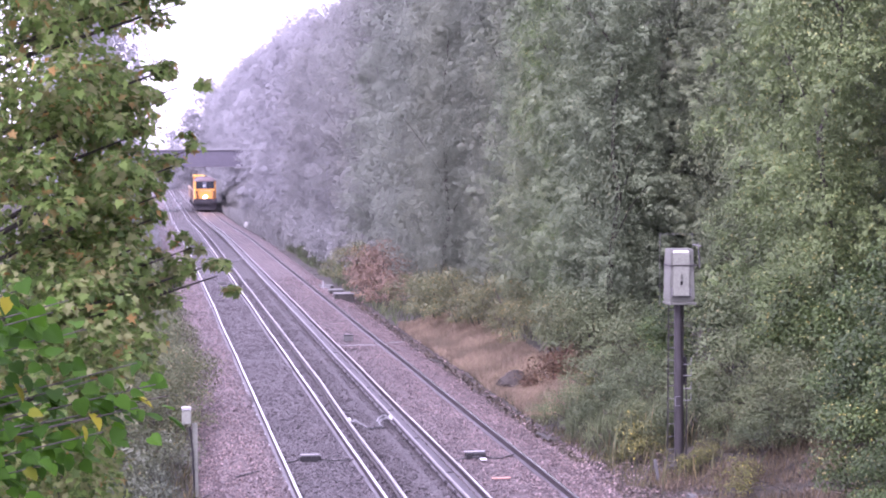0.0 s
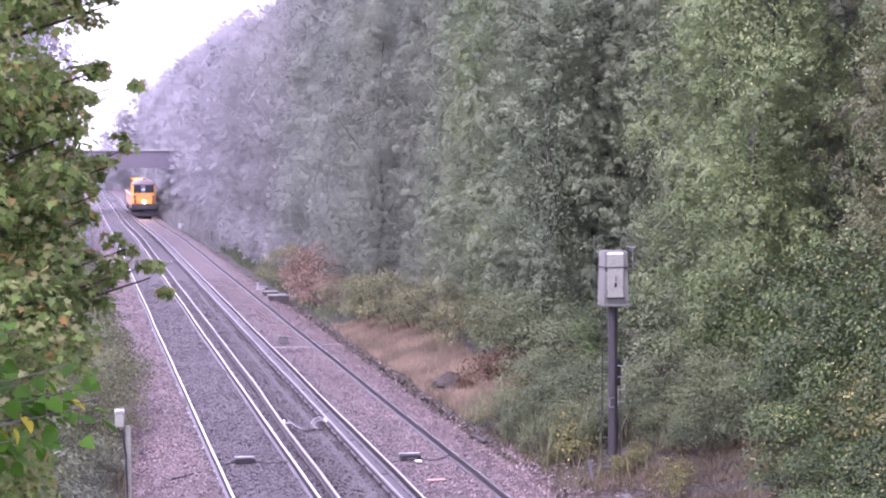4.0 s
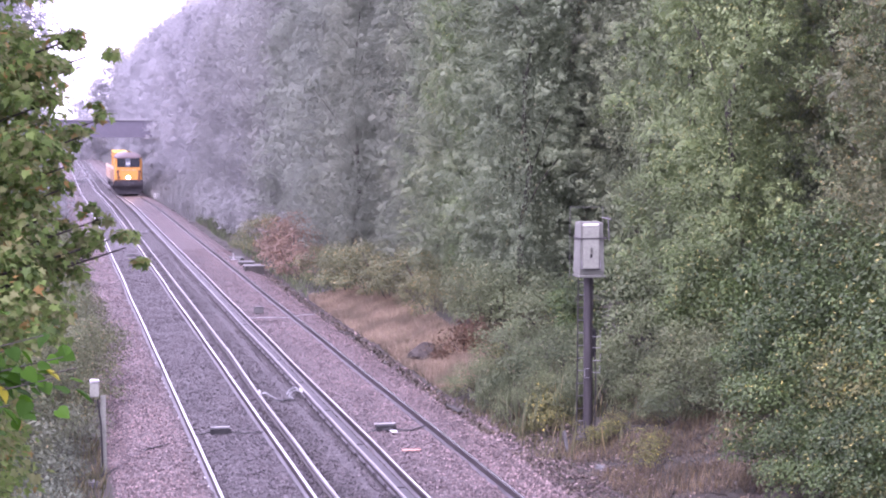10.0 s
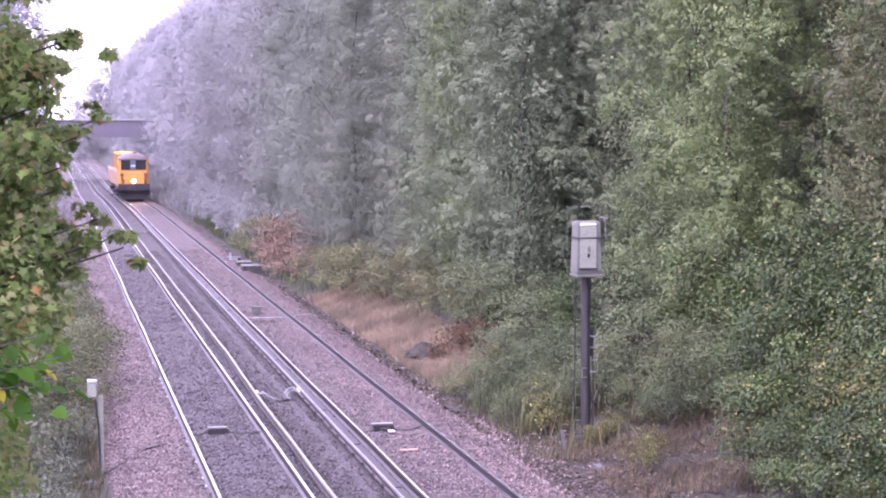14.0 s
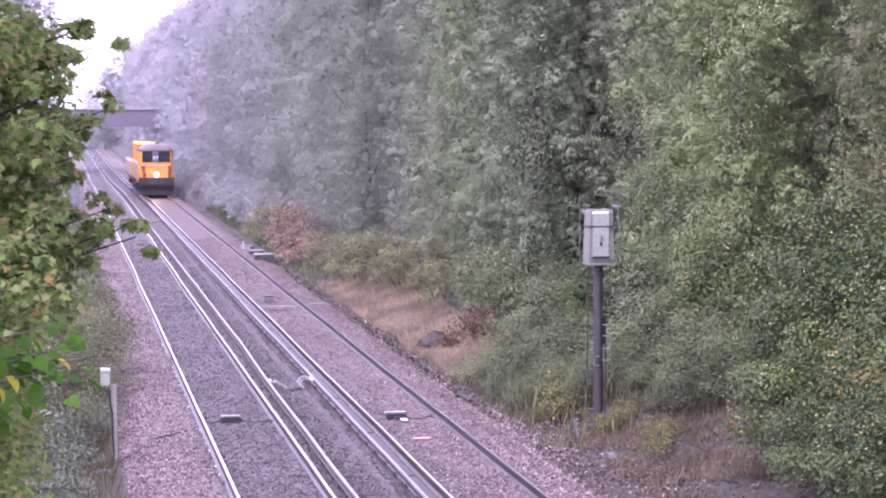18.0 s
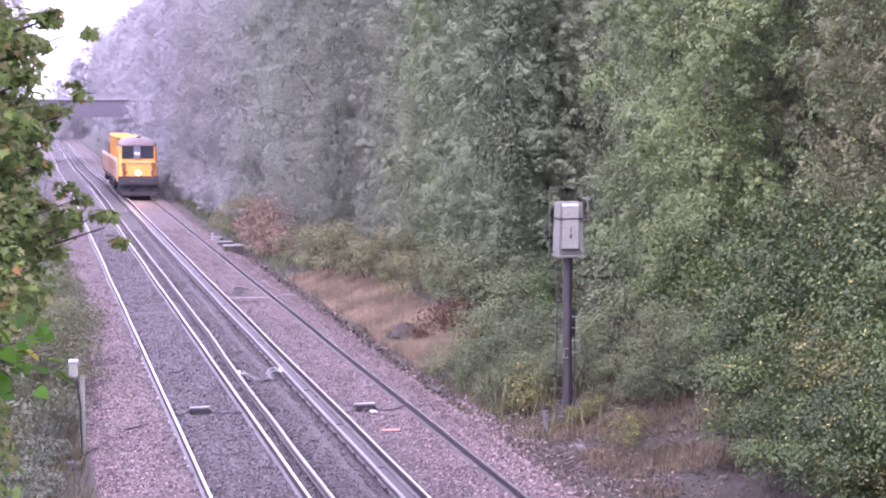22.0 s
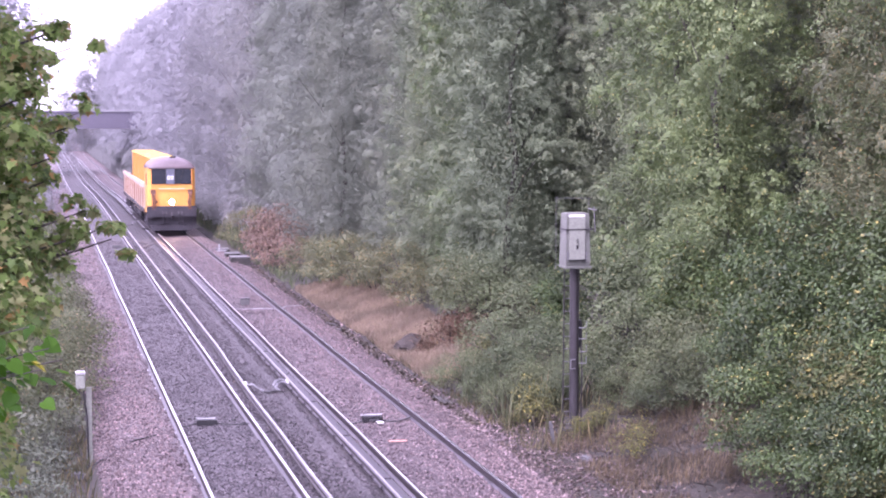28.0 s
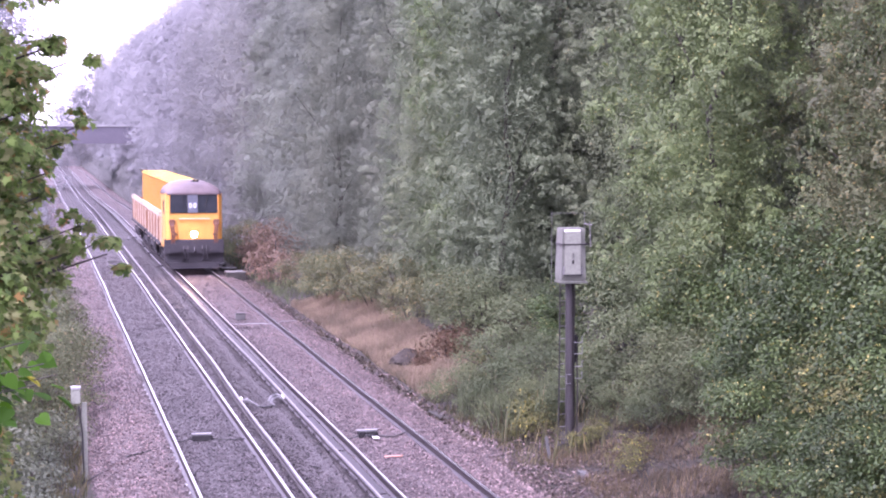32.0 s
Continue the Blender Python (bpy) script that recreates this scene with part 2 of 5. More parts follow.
# light green pushed greener to imitate lit crowns
LEAF_LIT = leaf_material("lit_green_leaf", [(0.084, 0.122, 0.053), (0.104, 0.148, 0.065), (0.13, 0.178, 0.08)], (0.34, 0.31, 0.12), 0.04, 0.45, 0.26, 0.6, 0.3)
LEAF_TURNING = leaf_material("turning_olive_leaf", [(0.094, 0.108, 0.058), (0.115, 0.128, 0.07), (0.14, 0.15, 0.082)], (0.32, 0.23, 0.09), 0.1, 0.5, 0.26, 0.6, 0.3)
LEAF_BRAMBLE = leaf_material("pale_bramble_leaf", [(0.078, 0.094, 0.052), (0.1, 0.12, 0.066), (0.13, 0.15, 0.088)], (0.30, 0.25, 0.15), 0.1, 0.6, 0.4)
# the next eight leaf colours pale step by step: distance haze painted in
LEAF_HAZE_ASH = leaf_material("trace_haze_leaf", [(0.124, 0.156, 0.1), (0.143, 0.178, 0.115), (0.165, 0.202, 0.131)], (0.22, 0.2, 0.11), 0.03, 0.6, 0.28, 0.55, 0.3)
LEAF_HAZE_OLIVE = leaf_material("faint_haze_leaf", [(0.138, 0.166, 0.11), (0.156, 0.186, 0.125), (0.176, 0.207, 0.14)], (0.25, 0.22, 0.11), 0.03, 0.7, 0.36, 0.45, 0.25, 0.15)
LEAF_HAZE_MID = leaf_material("light_haze_leaf", [(0.172, 0.2, 0.15), (0.186, 0.214, 0.162), (0.2, 0.229, 0.174)], (0.2, 0.2, 0.14), 0.03, 0.8, 0.4, 0.38, 0.2, 0.12)
LEAF_MIST = leaf_material("thin_haze_leaf", [(0.172, 0.195, 0.158), (0.184, 0.206, 0.168), (0.195, 0.218, 0.178)], (0.22, 0.22, 0.18), 0.03, 0.9, 0.45, 0.32, 0.16, 0.08)
LEAF_HAZE_GREY = leaf_material("mid_haze_leaf", [(0.204, 0.23, 0.198), (0.214, 0.24, 0.207), (0.224, 0.25, 0.217)], (0.24, 0.24, 0.22), 0.03, 0.9, 0.48, 0.26, 0.14)
LEAF_HAZE_PEWTER = leaf_material("grey_haze_leaf", [(0.248, 0.257, 0.249), (0.256, 0.265, 0.257), (0.264, 0.273, 0.265)], (0.27, 0.27, 0.27), 0.05, 0.95, 0.5, 0.2, 0.16)
LEAF_HAZE_SILVER = leaf_material("pale_haze_leaf", [(0.274, 0.279, 0.284), (0.28, 0.286, 0.29), (0.288, 0.294, 0.297)], (0.3, 0.3, 0.31), 0.05, 1.0, 0.55, 0.14, 0.1)
LEAF_HAZE_WHITE = leaf_material("white_haze_leaf", [(0.308, 0.312, 0.329), (0.316, 0.32, 0.337)], (0.37, 0.375, 0.41), 0.05, 1.0, 0.42, 0.08, 0.06)
LEAF_SHRUB = leaf_material("bramble_leaf", [(0.07, 0.093, 0.05), (0.094, 0.12, 0.064), (0.128, 0.156, 0.088)], (0.26, 0.25, 0.14), 0.06)
LEAF_RUST = leaf_material("rusty_dead_leaf", [(0.235, 0.165, 0.14), (0.275, 0.195, 0.165), (0.2, 0.15, 0.122)], (0.28, 0.2, 0.13), 0.1, 0.8)
LEAF_DARKRED = leaf_material("dark_red_leaf", [(0.10, 0.06, 0.045), (0.14, 0.085, 0.06), (0.08, 0.06, 0.04)], (0.2, 0.14, 0.08), 0.1, 0.7)
LITTER = leaf_material("wet_fallen_leaf", [(0.036, 0.03, 0.024), (0.054, 0.044, 0.034), (0.078, 0.064, 0.05)], (0.17, 0.135, 0.1), 0.1, 0.6, 0.1)
LEAF_YELLOW = leaf_material("yellowing_leaf", [(0.085, 0.1, 0.042), (0.11, 0.122, 0.05), (0.155, 0.155, 0.066)], (0.42, 0.37, 0.1), 0.1)
STRAW = leaf_material("dry_straw_blade", [(0.315, 0.24, 0.19), (0.37, 0.28, 0.22), (0.26, 0.205, 0.155)], (0.38, 0.32, 0.21), 0.1, 0.8)
DRY = leaf_material("thin_tan_blade", [(0.17, 0.125, 0.09), (0.22, 0.17, 0.12), (0.12, 0.1, 0.066)], (0.22, 0.17, 0.09), 0.1, 0.8)
GRASS = leaf_material("coarse_grass_blade", [(0.07, 0.08, 0.042), (0.095, 0.097, 0.052), (0.14, 0.12, 0.075)], (0.28, 0.23, 0.12), 0.1, 0.7)

# ---- building helpers ----


def dip(y):
    """How far the line has dropped at y: it falls gently half a metre on the way to the far bridge."""
    f = min(max((y - 115) / 60, 0.0), 1.0)
    return 0.5 * f * f * (3 - 2 * f)


def part(name, bm, mat, parent=None, label=""):
    me = bpy.data.meshes.new(name)
    bm.to_mesh(me)
    bm.free()
    me.materials.append(mat)
    ob = new(name, me)
    ob.parent = parent
    return tagged(ob, label)


def holder(name, m, label, category, group="", kind=""):
    ob = new(name)
    ob.matrix_world = m
    ob.empty_display_size = 0.2
    return tagged(ob, label, category, group, kind)


def box(sx, sy, sz, at=(0, 0, 0), bevel=0.0, bm=None, turn=None):
    """A box with its base centre at that place."""
    bm = bm or bmesh.new()
    made = bmesh.ops.create_cube(bm, size=1.0)["verts"]
    for v in made:
        v.co = Vector((v.co.x * sx, v.co.y * sy, (v.co.z + 0.5) * sz))
    if bevel:
        edges = list({e for v in made for e in v.link_edges})
        made = list({v for f in bmesh.ops.bevel(bm, geom=edges, offset=bevel, segments=2, affect="EDGES")["faces"] for v in f.verts} | {v for v in made if v.is_valid})
    for v in made:
        v.co = (turn @ v.co if turn else v.co) + Vector(at)
    return bm


def rod(a, b, r0, r1=None, sides=10, bm=None):
    """A round bar from a to b."""
    bm = bm or bmesh.new()
    a, b = Vector(a), Vector(b)
    r1 = r0 if r1 is None else r1
    q = (b - a).to_track_quat("Z", "Y").to_matrix()
    rings = []
    for c, r in ((a, r0), (b, r1)):
        rings.append([bm.verts.new(c + q @ Vector((r * math.cos(k * math.tau / sides), r * math.sin(k * math.tau / sides), 0))) for k in range(sides)])
    for k in range(sides):
        bm.faces.new((rings[0][k], rings[0][(k + 1) % sides], rings[1][(k + 1) % sides], rings[1][k]))
    bm.faces.new(rings[0][::-1])
    bm.faces.new(rings[1])
    return bm


def pipe(points, r, sides=8, bm=None):
    """A tube through points."""
    bm = bm or bmesh.new()
    pts = [Vector(p) for p in points]
    last = None
    for i, p in enumerate(pts):
        d = (pts[min(i + 1, len(pts) - 1)] - pts[max(i - 1, 0)]).normalized()
        q = d.to_track_quat("Z", "Y").to_matrix()
        rr = r[i] if isinstance(r, (list, tuple)) else r
        ring = [bm.verts.new(p + q @ Vector((rr * math.cos(k * math.tau / sides), rr * math.sin(k * math.tau / sides), 0))) for k in range(sides)]
        if last:
            # match the rings by the nearest start to avoid twists
            s = min(range(sides), key=lambda j: (ring[j].co - last[0].co - (p - pts[i - 1])).length)
            ring = ring[s:] + ring[:s]
            for k in range(sides):
                bm.faces.new((last[k], last[(k + 1) % sides], ring[(k + 1) % sides], ring[k]))
        else:
            bm.faces.new(ring[::-1])
        last = ring
    bm.faces.new(last)
    return bm


def prism(profile, y0, y1, bm=None, steps=1, wobble=None):
    """A closed profile of (x, z) drawn out along y; wobble gives a sideways shift at y, and the line dips."""
    bm = bm or bmesh.new()
    n = len(profile)
    last = None
    for i in range(steps + 1):
        y = y0 + (y1 - y0) * i / steps
        dx, dz = (wobble(y), dip(y)) if wobble else (0, 0)
        ring = [bm.verts.new((x + dx, y, z - dz)) for x, z in profile]
        if last:
            for k in range(n):
                bm.faces.new((last[k], last[(k + 1) % n], ring[(k + 1) % n], ring[k]))
        else:
            bm.faces.new(ring)
        last = ring
    bm.faces.new(last[::-1])
    bmesh.ops.recalc_face_normals(bm, faces=bm.faces)
    return bm


def raw_mesh(name, co, faces, mat, smooth=False):
    """A mesh from arrays of vertices and equal-sided faces."""
    me = bpy.data.meshes.new(name)
    k = faces.shape[1]
    me.vertices.add(len(co))
    me.vertices.foreach_set("co", np.ascontiguousarray(co, np.float32).ravel())
    me.loops.add(faces.size)
    me.loops.foreach_set("vertex_index", np.ascontiguousarray(faces, np.int32).ravel())
    me.polygons.add(len(faces))
    me.polygons.foreach_set("loop_start", np.arange(0, faces.size, k, dtype=np.int32))
    me.update(calc_edges=True)
    me.validate()
    me.materials.append(mat)
    return me


def unit(v):
    return v / np.maximum(np.linalg.norm(v, axis=1, keepdims=True), 1e-9)


LEAF_PLAIN = (np.array([(0, -0.5, 0), (0.27, 0.0, 0.07), (0, 0.5, 0), (-0.27, 0.0, 0.07)]), np.array([(0, 1, 2), (0, 2, 3)]))
LOBES = [(0, -0.36), (0.14, -0.44), (0.44, -0.34), (0.26, -0.10), (0.54, 0.16), (0.20, 0.16), (0.0, 0.6), (-0.20, 0.16), (-0.54, 0.16), (-0.26, -0.10), (-0.44, -0.34), (-0.14, -0.44)]
LEAF_LOBED = (np.array([(0, -0.05, -0.05)] + [(x, y, 0.22 * abs(x) - 0.25 * max(y, 0) ** 2) for x, y in LOBES]), np.array([(0, i + 1, (i + 1) % 12 + 1) for i in range(12)]))
HEART = [(0, -0.4), (0.22, -0.46), (0.42, -0.25), (0.43, 0.02), (0.26, 0.3), (0.0, 0.58), (-0.26, 0.3), (-0.43, 0.02), (-0.42, -0.25), (-0.22, -0.46)]
LEAF_HEART = (np.array([(0, -0.02, -0.04)] + [(x, y, 0.25 * abs(x) - 0.3 * max(y, 0) ** 2) for x, y in HEART]), np.array([(0, i + 1, (i + 1) % 10 + 1) for i in range(10)]))
WISP = (np.array([(-0.006, 0, 0), (0.006, 0, 0), (0.005, 0.55, 0.04), (0.0, 1.0, 0.16)]), np.array([(0, 1, 2), (0, 2, 3)]))
BLADE = (np.array([(-0.02, 0, 0), (0.02, 0, 0), (0.013, 0.55, 0.05), (0.0, 1.0, 0.22)]), np.array([(0, 1, 2), (0, 2, 3)]))


def scatter(name, at, normal, along, size, shape, mat):
    """One mesh of many small pieces: a shape at each place, facing normal, pointing along."""
    n = unit(normal)
    t = unit(along - n * (along * n).sum(1, keepdims=True))
    s = np.cross(t, n)
    tv, tf = shape
    co = at[:, None, :] + size[:, None, None] * (tv[None, :, 0, None] * s[:, None] + tv[None, :, 1, None] * t[:, None] + tv[None, :, 2, None] * n[:, None])
    faces = (np.arange(len(at))[:, None, None] * len(tv) + tf[None]).reshape(-1, 3)
    return raw_mesh(name, co.reshape(-1, 3), faces, mat)


def clumped(rng, centres, radii, per, flat=0.75):
    """Places on and in lumps, and the way out of each lump."""
    way = unit(rng.normal(size=(len(centres) * per, 3)))
    way[:, 2] = np.where(way[:, 2] < -0.35, -way[:, 2], way[:, 2])
    c = np.repeat(centres, per, axis=0)
    r = np.repeat(radii, per)
    depth = rng.uniform(0.35, 1.0, len(c)) ** 0.5 * rng.uniform(0.85, 1.12, len(c))
    spot = c + way * (r * depth)[:, None] * np.array([1, 1, flat])
    return spot, way


def foliage(name, rng, centres, radii, per, size, mat, shape=LEAF_PLAIN, droop=0.5):
    spot, way = clumped(rng, centres, radii, per)
    normal = way * 0.7 + np.array([0, 0, 0.55]) + rng.normal(size=spot.shape) * 0.45
    along = way * 0.6 + rng.normal(size=spot.shape) * 0.6 - np.array([0, 0, droop])
    sizes = size * rng.uniform(0.65, 1.3, len(spot))
    return scatter(name, spot, normal, along, sizes, shape, mat)


def crown_lumps(rng, height, radius, low, count, lump):
    """Billows of a slender crown: large ones low down, smaller towards the top, set in and out all round."""
    f = (np.arange(count) + rng.uniform(0, 1, count)) / count
    h = low + (height - low) * f * 0.97
    prof = np.minimum(1.0, 0.72 + 0.9 * f) * np.sqrt(np.maximum(1 - f ** 3.2, 0.03))
    ang = np.arange(count) * 2.39996 + rng.normal(size=count) * 0.5
    rad = lump * rng.uniform(0.55, 1.4, count) * (1.05 - 0.35 * f)
    rr = np.maximum(radius * prof * rng.uniform(0.55, 1.12, count) - rad * 0.45, 0.05)
    return np.stack([rr * np.cos(ang), rr * np.sin(ang), h], 1), rad


def make_tree(rng, height, radius, low, count, lump, each, per, size, mat, label, group, limbs=6, name="tree", bark=None, ruffle=0.26, smooth=0.6, fill=4):
    """A trunk with limbs and a crown of billows, each billow of small sprays of leaves."""
    tree = holder(name, Matrix(), label, "tree", group)
    pts = [(0, 0, -0.6)]
    for i in range(1, 8):
        pts.append((rng.normal() * 0.12 * i ** 0.5, rng.normal() * 0.12 * i ** 0.5, height * 0.88 * i / 7))
    r = 0.0065 * height
    part("trunk", pipe(pts, [r * (1.25 - i / 6.6) + 0.02 for i in range(8)], 9), bark or BARK, tree)
    big, rad = crown_lumps(rng, height, radius, low, count, lump)
    for k in range(limbs):
        tip = Vector(big[int((k + 0.5) * count / limbs)])
        base = Vector(pts[max(1, min(6, int(tip.z / (height * 0.88) * 7) - 1))])
        part("limb", pipe([base, base.lerp(tip, 0.5) + Vector((0, 0, 0.25)), tip], [r * 0.38, r * 0.24, 0.012], 6), bark or BARK, tree)
    # sprays sit on the upper and outer side of each billow and hang a little at its rim
    way = unit(rng.normal(size=(count * each, 3)) + np.repeat(unit(big * np.array([1, 1, 0]) + 1e-6), each, axis=0) * 0.45 + np.array([0, 0, 0.4]))
    at = np.repeat(big, each, axis=0)
    wide = np.repeat(rad, each)
    spray = at + way * (wide * rng.uniform(0.72, 1.08, len(at)))[:, None] * np.array([1, 1, 1.15])
    spray[:, 2] -= 0.3 * wide * (1 - np.maximum(way[:, 2], 0)) ** 2
    srad = wide * rng.uniform(0.16, 0.36, len(spray))
    spot, out = clumped(rng, spray, srad, per, 1.25)
    out = out * (1 - smooth) + smooth * np.repeat(way, per, axis=0)
    sizes = size * rng.uniform(0.6, 1.35, len(spot))
    # larger, sparser leaves deep inside keep the crown closed
    inner, iout = clumped(rng, big * np.array([0.7, 0.7, 1]), rad * 0.85, per * fill, 1.3)
    core = np.stack([rng.normal(size=count * per * 5) * radius * 0.3, rng.normal(size=count * per * 5) * radius * 0.3, rng.uniform(low, height * 0.94, count * per * 5)], 1)
    spot, out = np.concatenate([spot, inner, core]), np.concatenate([out, iout, unit(core * np.array([1, 1, 0]))])
    sizes = np.concatenate([sizes, size * 1.25 * rng.uniform(0.7, 1.2, len(inner)), size * 1.6 * rng.uniform(0.7, 1.2, len(core))])
    normal = out + np.array([0, 0, 0.2]) + rng.normal(size=spot.shape) * ruffle
    along = out * 0.5 + rng.normal(size=spot.shape) * 0.6 - np.array([0, 0, 0.5])
    crown = new("crown", scatter("crown", spot, normal, along, sizes, LEAF_PLAIN, mat))
    crown.parent = tree
    return tree


# ---- the ground, the track bed and the cutting ----


def bank(x):
    """The height of the cutting's sides."""
    if x < -2.5:
        return -0.32 + min((-2.5 - x) * 0.34, 4.4)
    if x > 9.4:
        return -0.32 + min((x - 9.4) * 0.30, 4.6)
    return -0.42 if 1.0 < x < 8.5 else -0.32


def ground_z(x, y):
    """The uneven ground, dipping with the line."""
    rough = 0.14 * noise.noise((x * 0.5, y * 0.35, 0)) + 0.05 * noise.noise((x * 2, y * 2, 4)) if (x > 9 or x < 0.9) else 0
    return bank(x) - dip(y) + rough


def make_ground():
    xs = [-2500, -900, -300, -100, -40, -22, -15, -11, -8, -6, -4.5, -3.3, -2.5, -1.5, -0.5, 0.4, 1.0, 1.4, 5, 8.2, 8.6, 9.0, 9.4, 10, 10.6, 11.3, 12, 13, 14.2, 15.5, 17, 19, 21.5, 25, 32, 60, 150, 400, 1200, 2500]
    ys = [-2000, -600, -150, -50, -20, 0] + [8 + 1.5 * i for i in range(50)] + [84 + 6 * i for i in range(30)] + [280, 340, 450, 700, 1200, 2200, 3000]
    co = [(x, y, ground_z(x, y)) for y in ys for x in xs]
    n = len(xs)
    faces = [(j * n + i, j * n + i + 1, (j + 1) * n + i + 1, (j + 1) * n + i) for j in range(len(ys) - 1) for i in range(n - 1)]
    ob = new("ground", raw_mesh("ground", np.array(co), np.array(faces), SOIL))
    tagged(ob, "dark leaf-littered soil of the railway cutting", "ground", kind="structure")


def ballast_top(x, y):
    edge = 0.0
    if x < 1.3:
        edge = (1.3 - x) * 0.55
    if x > 8.1:
        edge = (x - 8.1) * 0.35
    # heaped shoulders outside the rails, a little lower between the tracks
    return -0.15 - edge + 0.03 * noise.noise((x * 1.3, y * 0.8, 2)) + 0.02 * noise.noise((x * 4, y * 4, 5)) - (0.05 if 4.7 < x < 5.3 else 0)


def make_ballast():
    xs = [0.55 + 0.2 * i for i in range(43)]
    ys = [-12, 0, 10, 18] + [20 + 0.4 * i for i in range(75)] + [50 + 1.2 * i for i in range(60)] + [125 + 6 * i for i in range(40)] + [370, 420, 520]
    co = [(x, y, ballast_top(x, y) - dip(y)) for y in ys for x in xs]
    n = len(xs)
    faces = [(j * n + i, j * n + i + 1, (j + 1) * n + i + 1, (j + 1) * n + i) for j in range(len(ys) - 1) for i in range(n - 1)]
    ob = new("ballast", raw_mesh("ballast", np.array(co), np.array(faces), BALLAST))
    tagged(ob, "pinkish grey crushed stone ballast under both tracks", "track bed", kind="structure")


OCTA = (np.array([(1, 0, 0), (-1, 0, 0), (0, 1, 0), (0, -1, 0), (0, 0, 1), (0, 0, -1)]) * 0.5,
        np.array([(0, 2, 4), (2, 1, 4), (1, 3, 4), (3, 0, 4), (2, 0, 5), (1, 2, 5), (3, 1, 5), (0, 3, 5)]))


def make_stones():
    rng = np.random.default_rng(5)
    n = 95000
    y = 24.5 + 60 * rng.uniform(0, 1, n) ** 2.2
    x = rng.uniform(0.75, 9.0, n)
    z = np.array([ballast_top(a, b) for a, b in zip(x, y)]) + rng.uniform(-0.012, 0.018, n)
    keep = np.ones(n, bool)
    for rail in RAILS:
        keep &= np.abs(x - rail) > 0.09
    at = np.stack([x, y, z], 1)[keep]
    m = len(at)
    size = rng.uniform(0.025, 0.06, m)
    me = scatter("ballast_stones", at, rng.normal(size=(m, 3)), rng.normal(size=(m, 3)), size, OCTA, STONE)
    tagged(new("ballast_stones", me), "loose angular ballast stones strewn over the track bed", "stones", kind="stuff")


def make_litter():
    """Bare, twiggy ground beside the signal post."""
    rng = np.random.default_rng(8)
    n = 20000
    x, y = rng.uniform(8.6, 14.5, n), rng.uniform(22.0, 31.5, n)
    z = np.array([ground_z(a, b) for a, b in zip(x, y)]) + 0.03 + 0.04 * rng.uniform(0.2, 1.6, n)
    me = scatter("ground_litter", np.stack([x, y, z], 1), np.stack([rng.normal(size=n) * 0.4, rng.normal(size=n) * 0.4, np.ones(n)], 1), rng.normal(size=(n, 3)), rng.uniform(0.03, 0.08, n), LEAF_PLAIN, LITTER)
    tagged(new("ground_litter", me), "brown fallen leaves and chippings on bare ground", "leaf litter", kind="stuff")
    n = 4200
    x, y = 8.5 + 1.7 * rng.uniform(0, 1, n) ** 1.8, rng.uniform(25.0, 36.0, n)
    z = np.array([ground_z(a, b) for a, b in zip(x, y)]) + 0.03
    me = scatter("grey_chippings", np.stack([x, y, z], 1), rng.normal(size=(n, 3)), rng.normal(size=(n, 3)), rng.uniform(0.03, 0.075, n), OCTA, STONE)
    tagged(new("grey_chippings", me), "scattered grey chippings on bare trackside ground", "stones", kind="stuff")


def make_moss():
    """Moss, crumbled stone and dead leaves lying over the trough lids."""
    rng = np.random.default_rng(14)
    n = 9000
    y = 33.5 + 42 * rng.uniform(0, 1, n) ** 1.6
    x = 8.72 + rng.normal(size=n) * 0.16 + np.array([0.12 * noise.noise((3.3, b * 0.9, 1)) for b in y])
    z = np.full(n, -0.31) + rng.uniform(-0.03, 0.06, n) - np.abs(x - 8.72) * 0.2
    me = scatter("trough_moss", np.stack([x, y, z], 1), np.stack([rng.normal(size=n), rng.normal(size=n), np.ones(n)], 1), rng.normal(size=(n, 3)), rng.uniform(0.05, 0.13, n), LEAF_PLAIN, LITTER)
    tagged(new("trough_moss", me), "dark moss and dead leaves over the trough lids", "moss", kind="stuff")
    n = 1500
    y = 33.5 + 40 * rng.uniform(0, 1, n) ** 1.5
    x = 8.66 + rng.normal(size=n) * 0.2
    me = scatter("spilt_stones", np.stack([x, y, np.full(n, -0.3)], 1), rng.normal(size=(n, 3)), rng.normal(size=(n, 3)), rng.uniform(0.04, 0.1, n), OCTA, STONE)
    tagged(new("spilt_stones", me), "ballast stones spilt over the cable trough", "stones", kind="stuff")


def make_twigs():
    """Dead twigs and briar stems on the bare ground."""
    rng = np.random.default_rng(9)
    for i in range(46):
        x, y = rng.uniform(9.7, 13.0), rng.uniform(24.5, 31.2)
        a, l = rng.uniform(0, math.tau), rng.uniform(0.35, 1.1)
        dx, dy = l * math.cos(a), l * math.sin(a)
        z = ground_z(x, y) + 0.06
        t = part("twig", pipe([(0, 0, 0), (dx * 0.5, dy * 0.5, rng.uniform(0.05, 0.3)), (dx, dy, rng.uniform(0.0, 0.2))], [0.011, 0.008, 0.004], 5), BARK)
        t.matrix_world = pose(x, y, z)
        tagged(t, "dark dead twig lying on bare trackside ground", "twig", "fallen twigs")


# ---- rails ----
LEFT_A, LEFT_B, LEFT_C = 2.64, 4.13, 4.51
RIGHT_C, RIGHT_A, RIGHT_B = 5.50, 5.95, 7.455
RAILS = (LEFT_A, LEFT_B, LEFT_C, RIGHT_C, RIGHT_A, RIGHT_B)
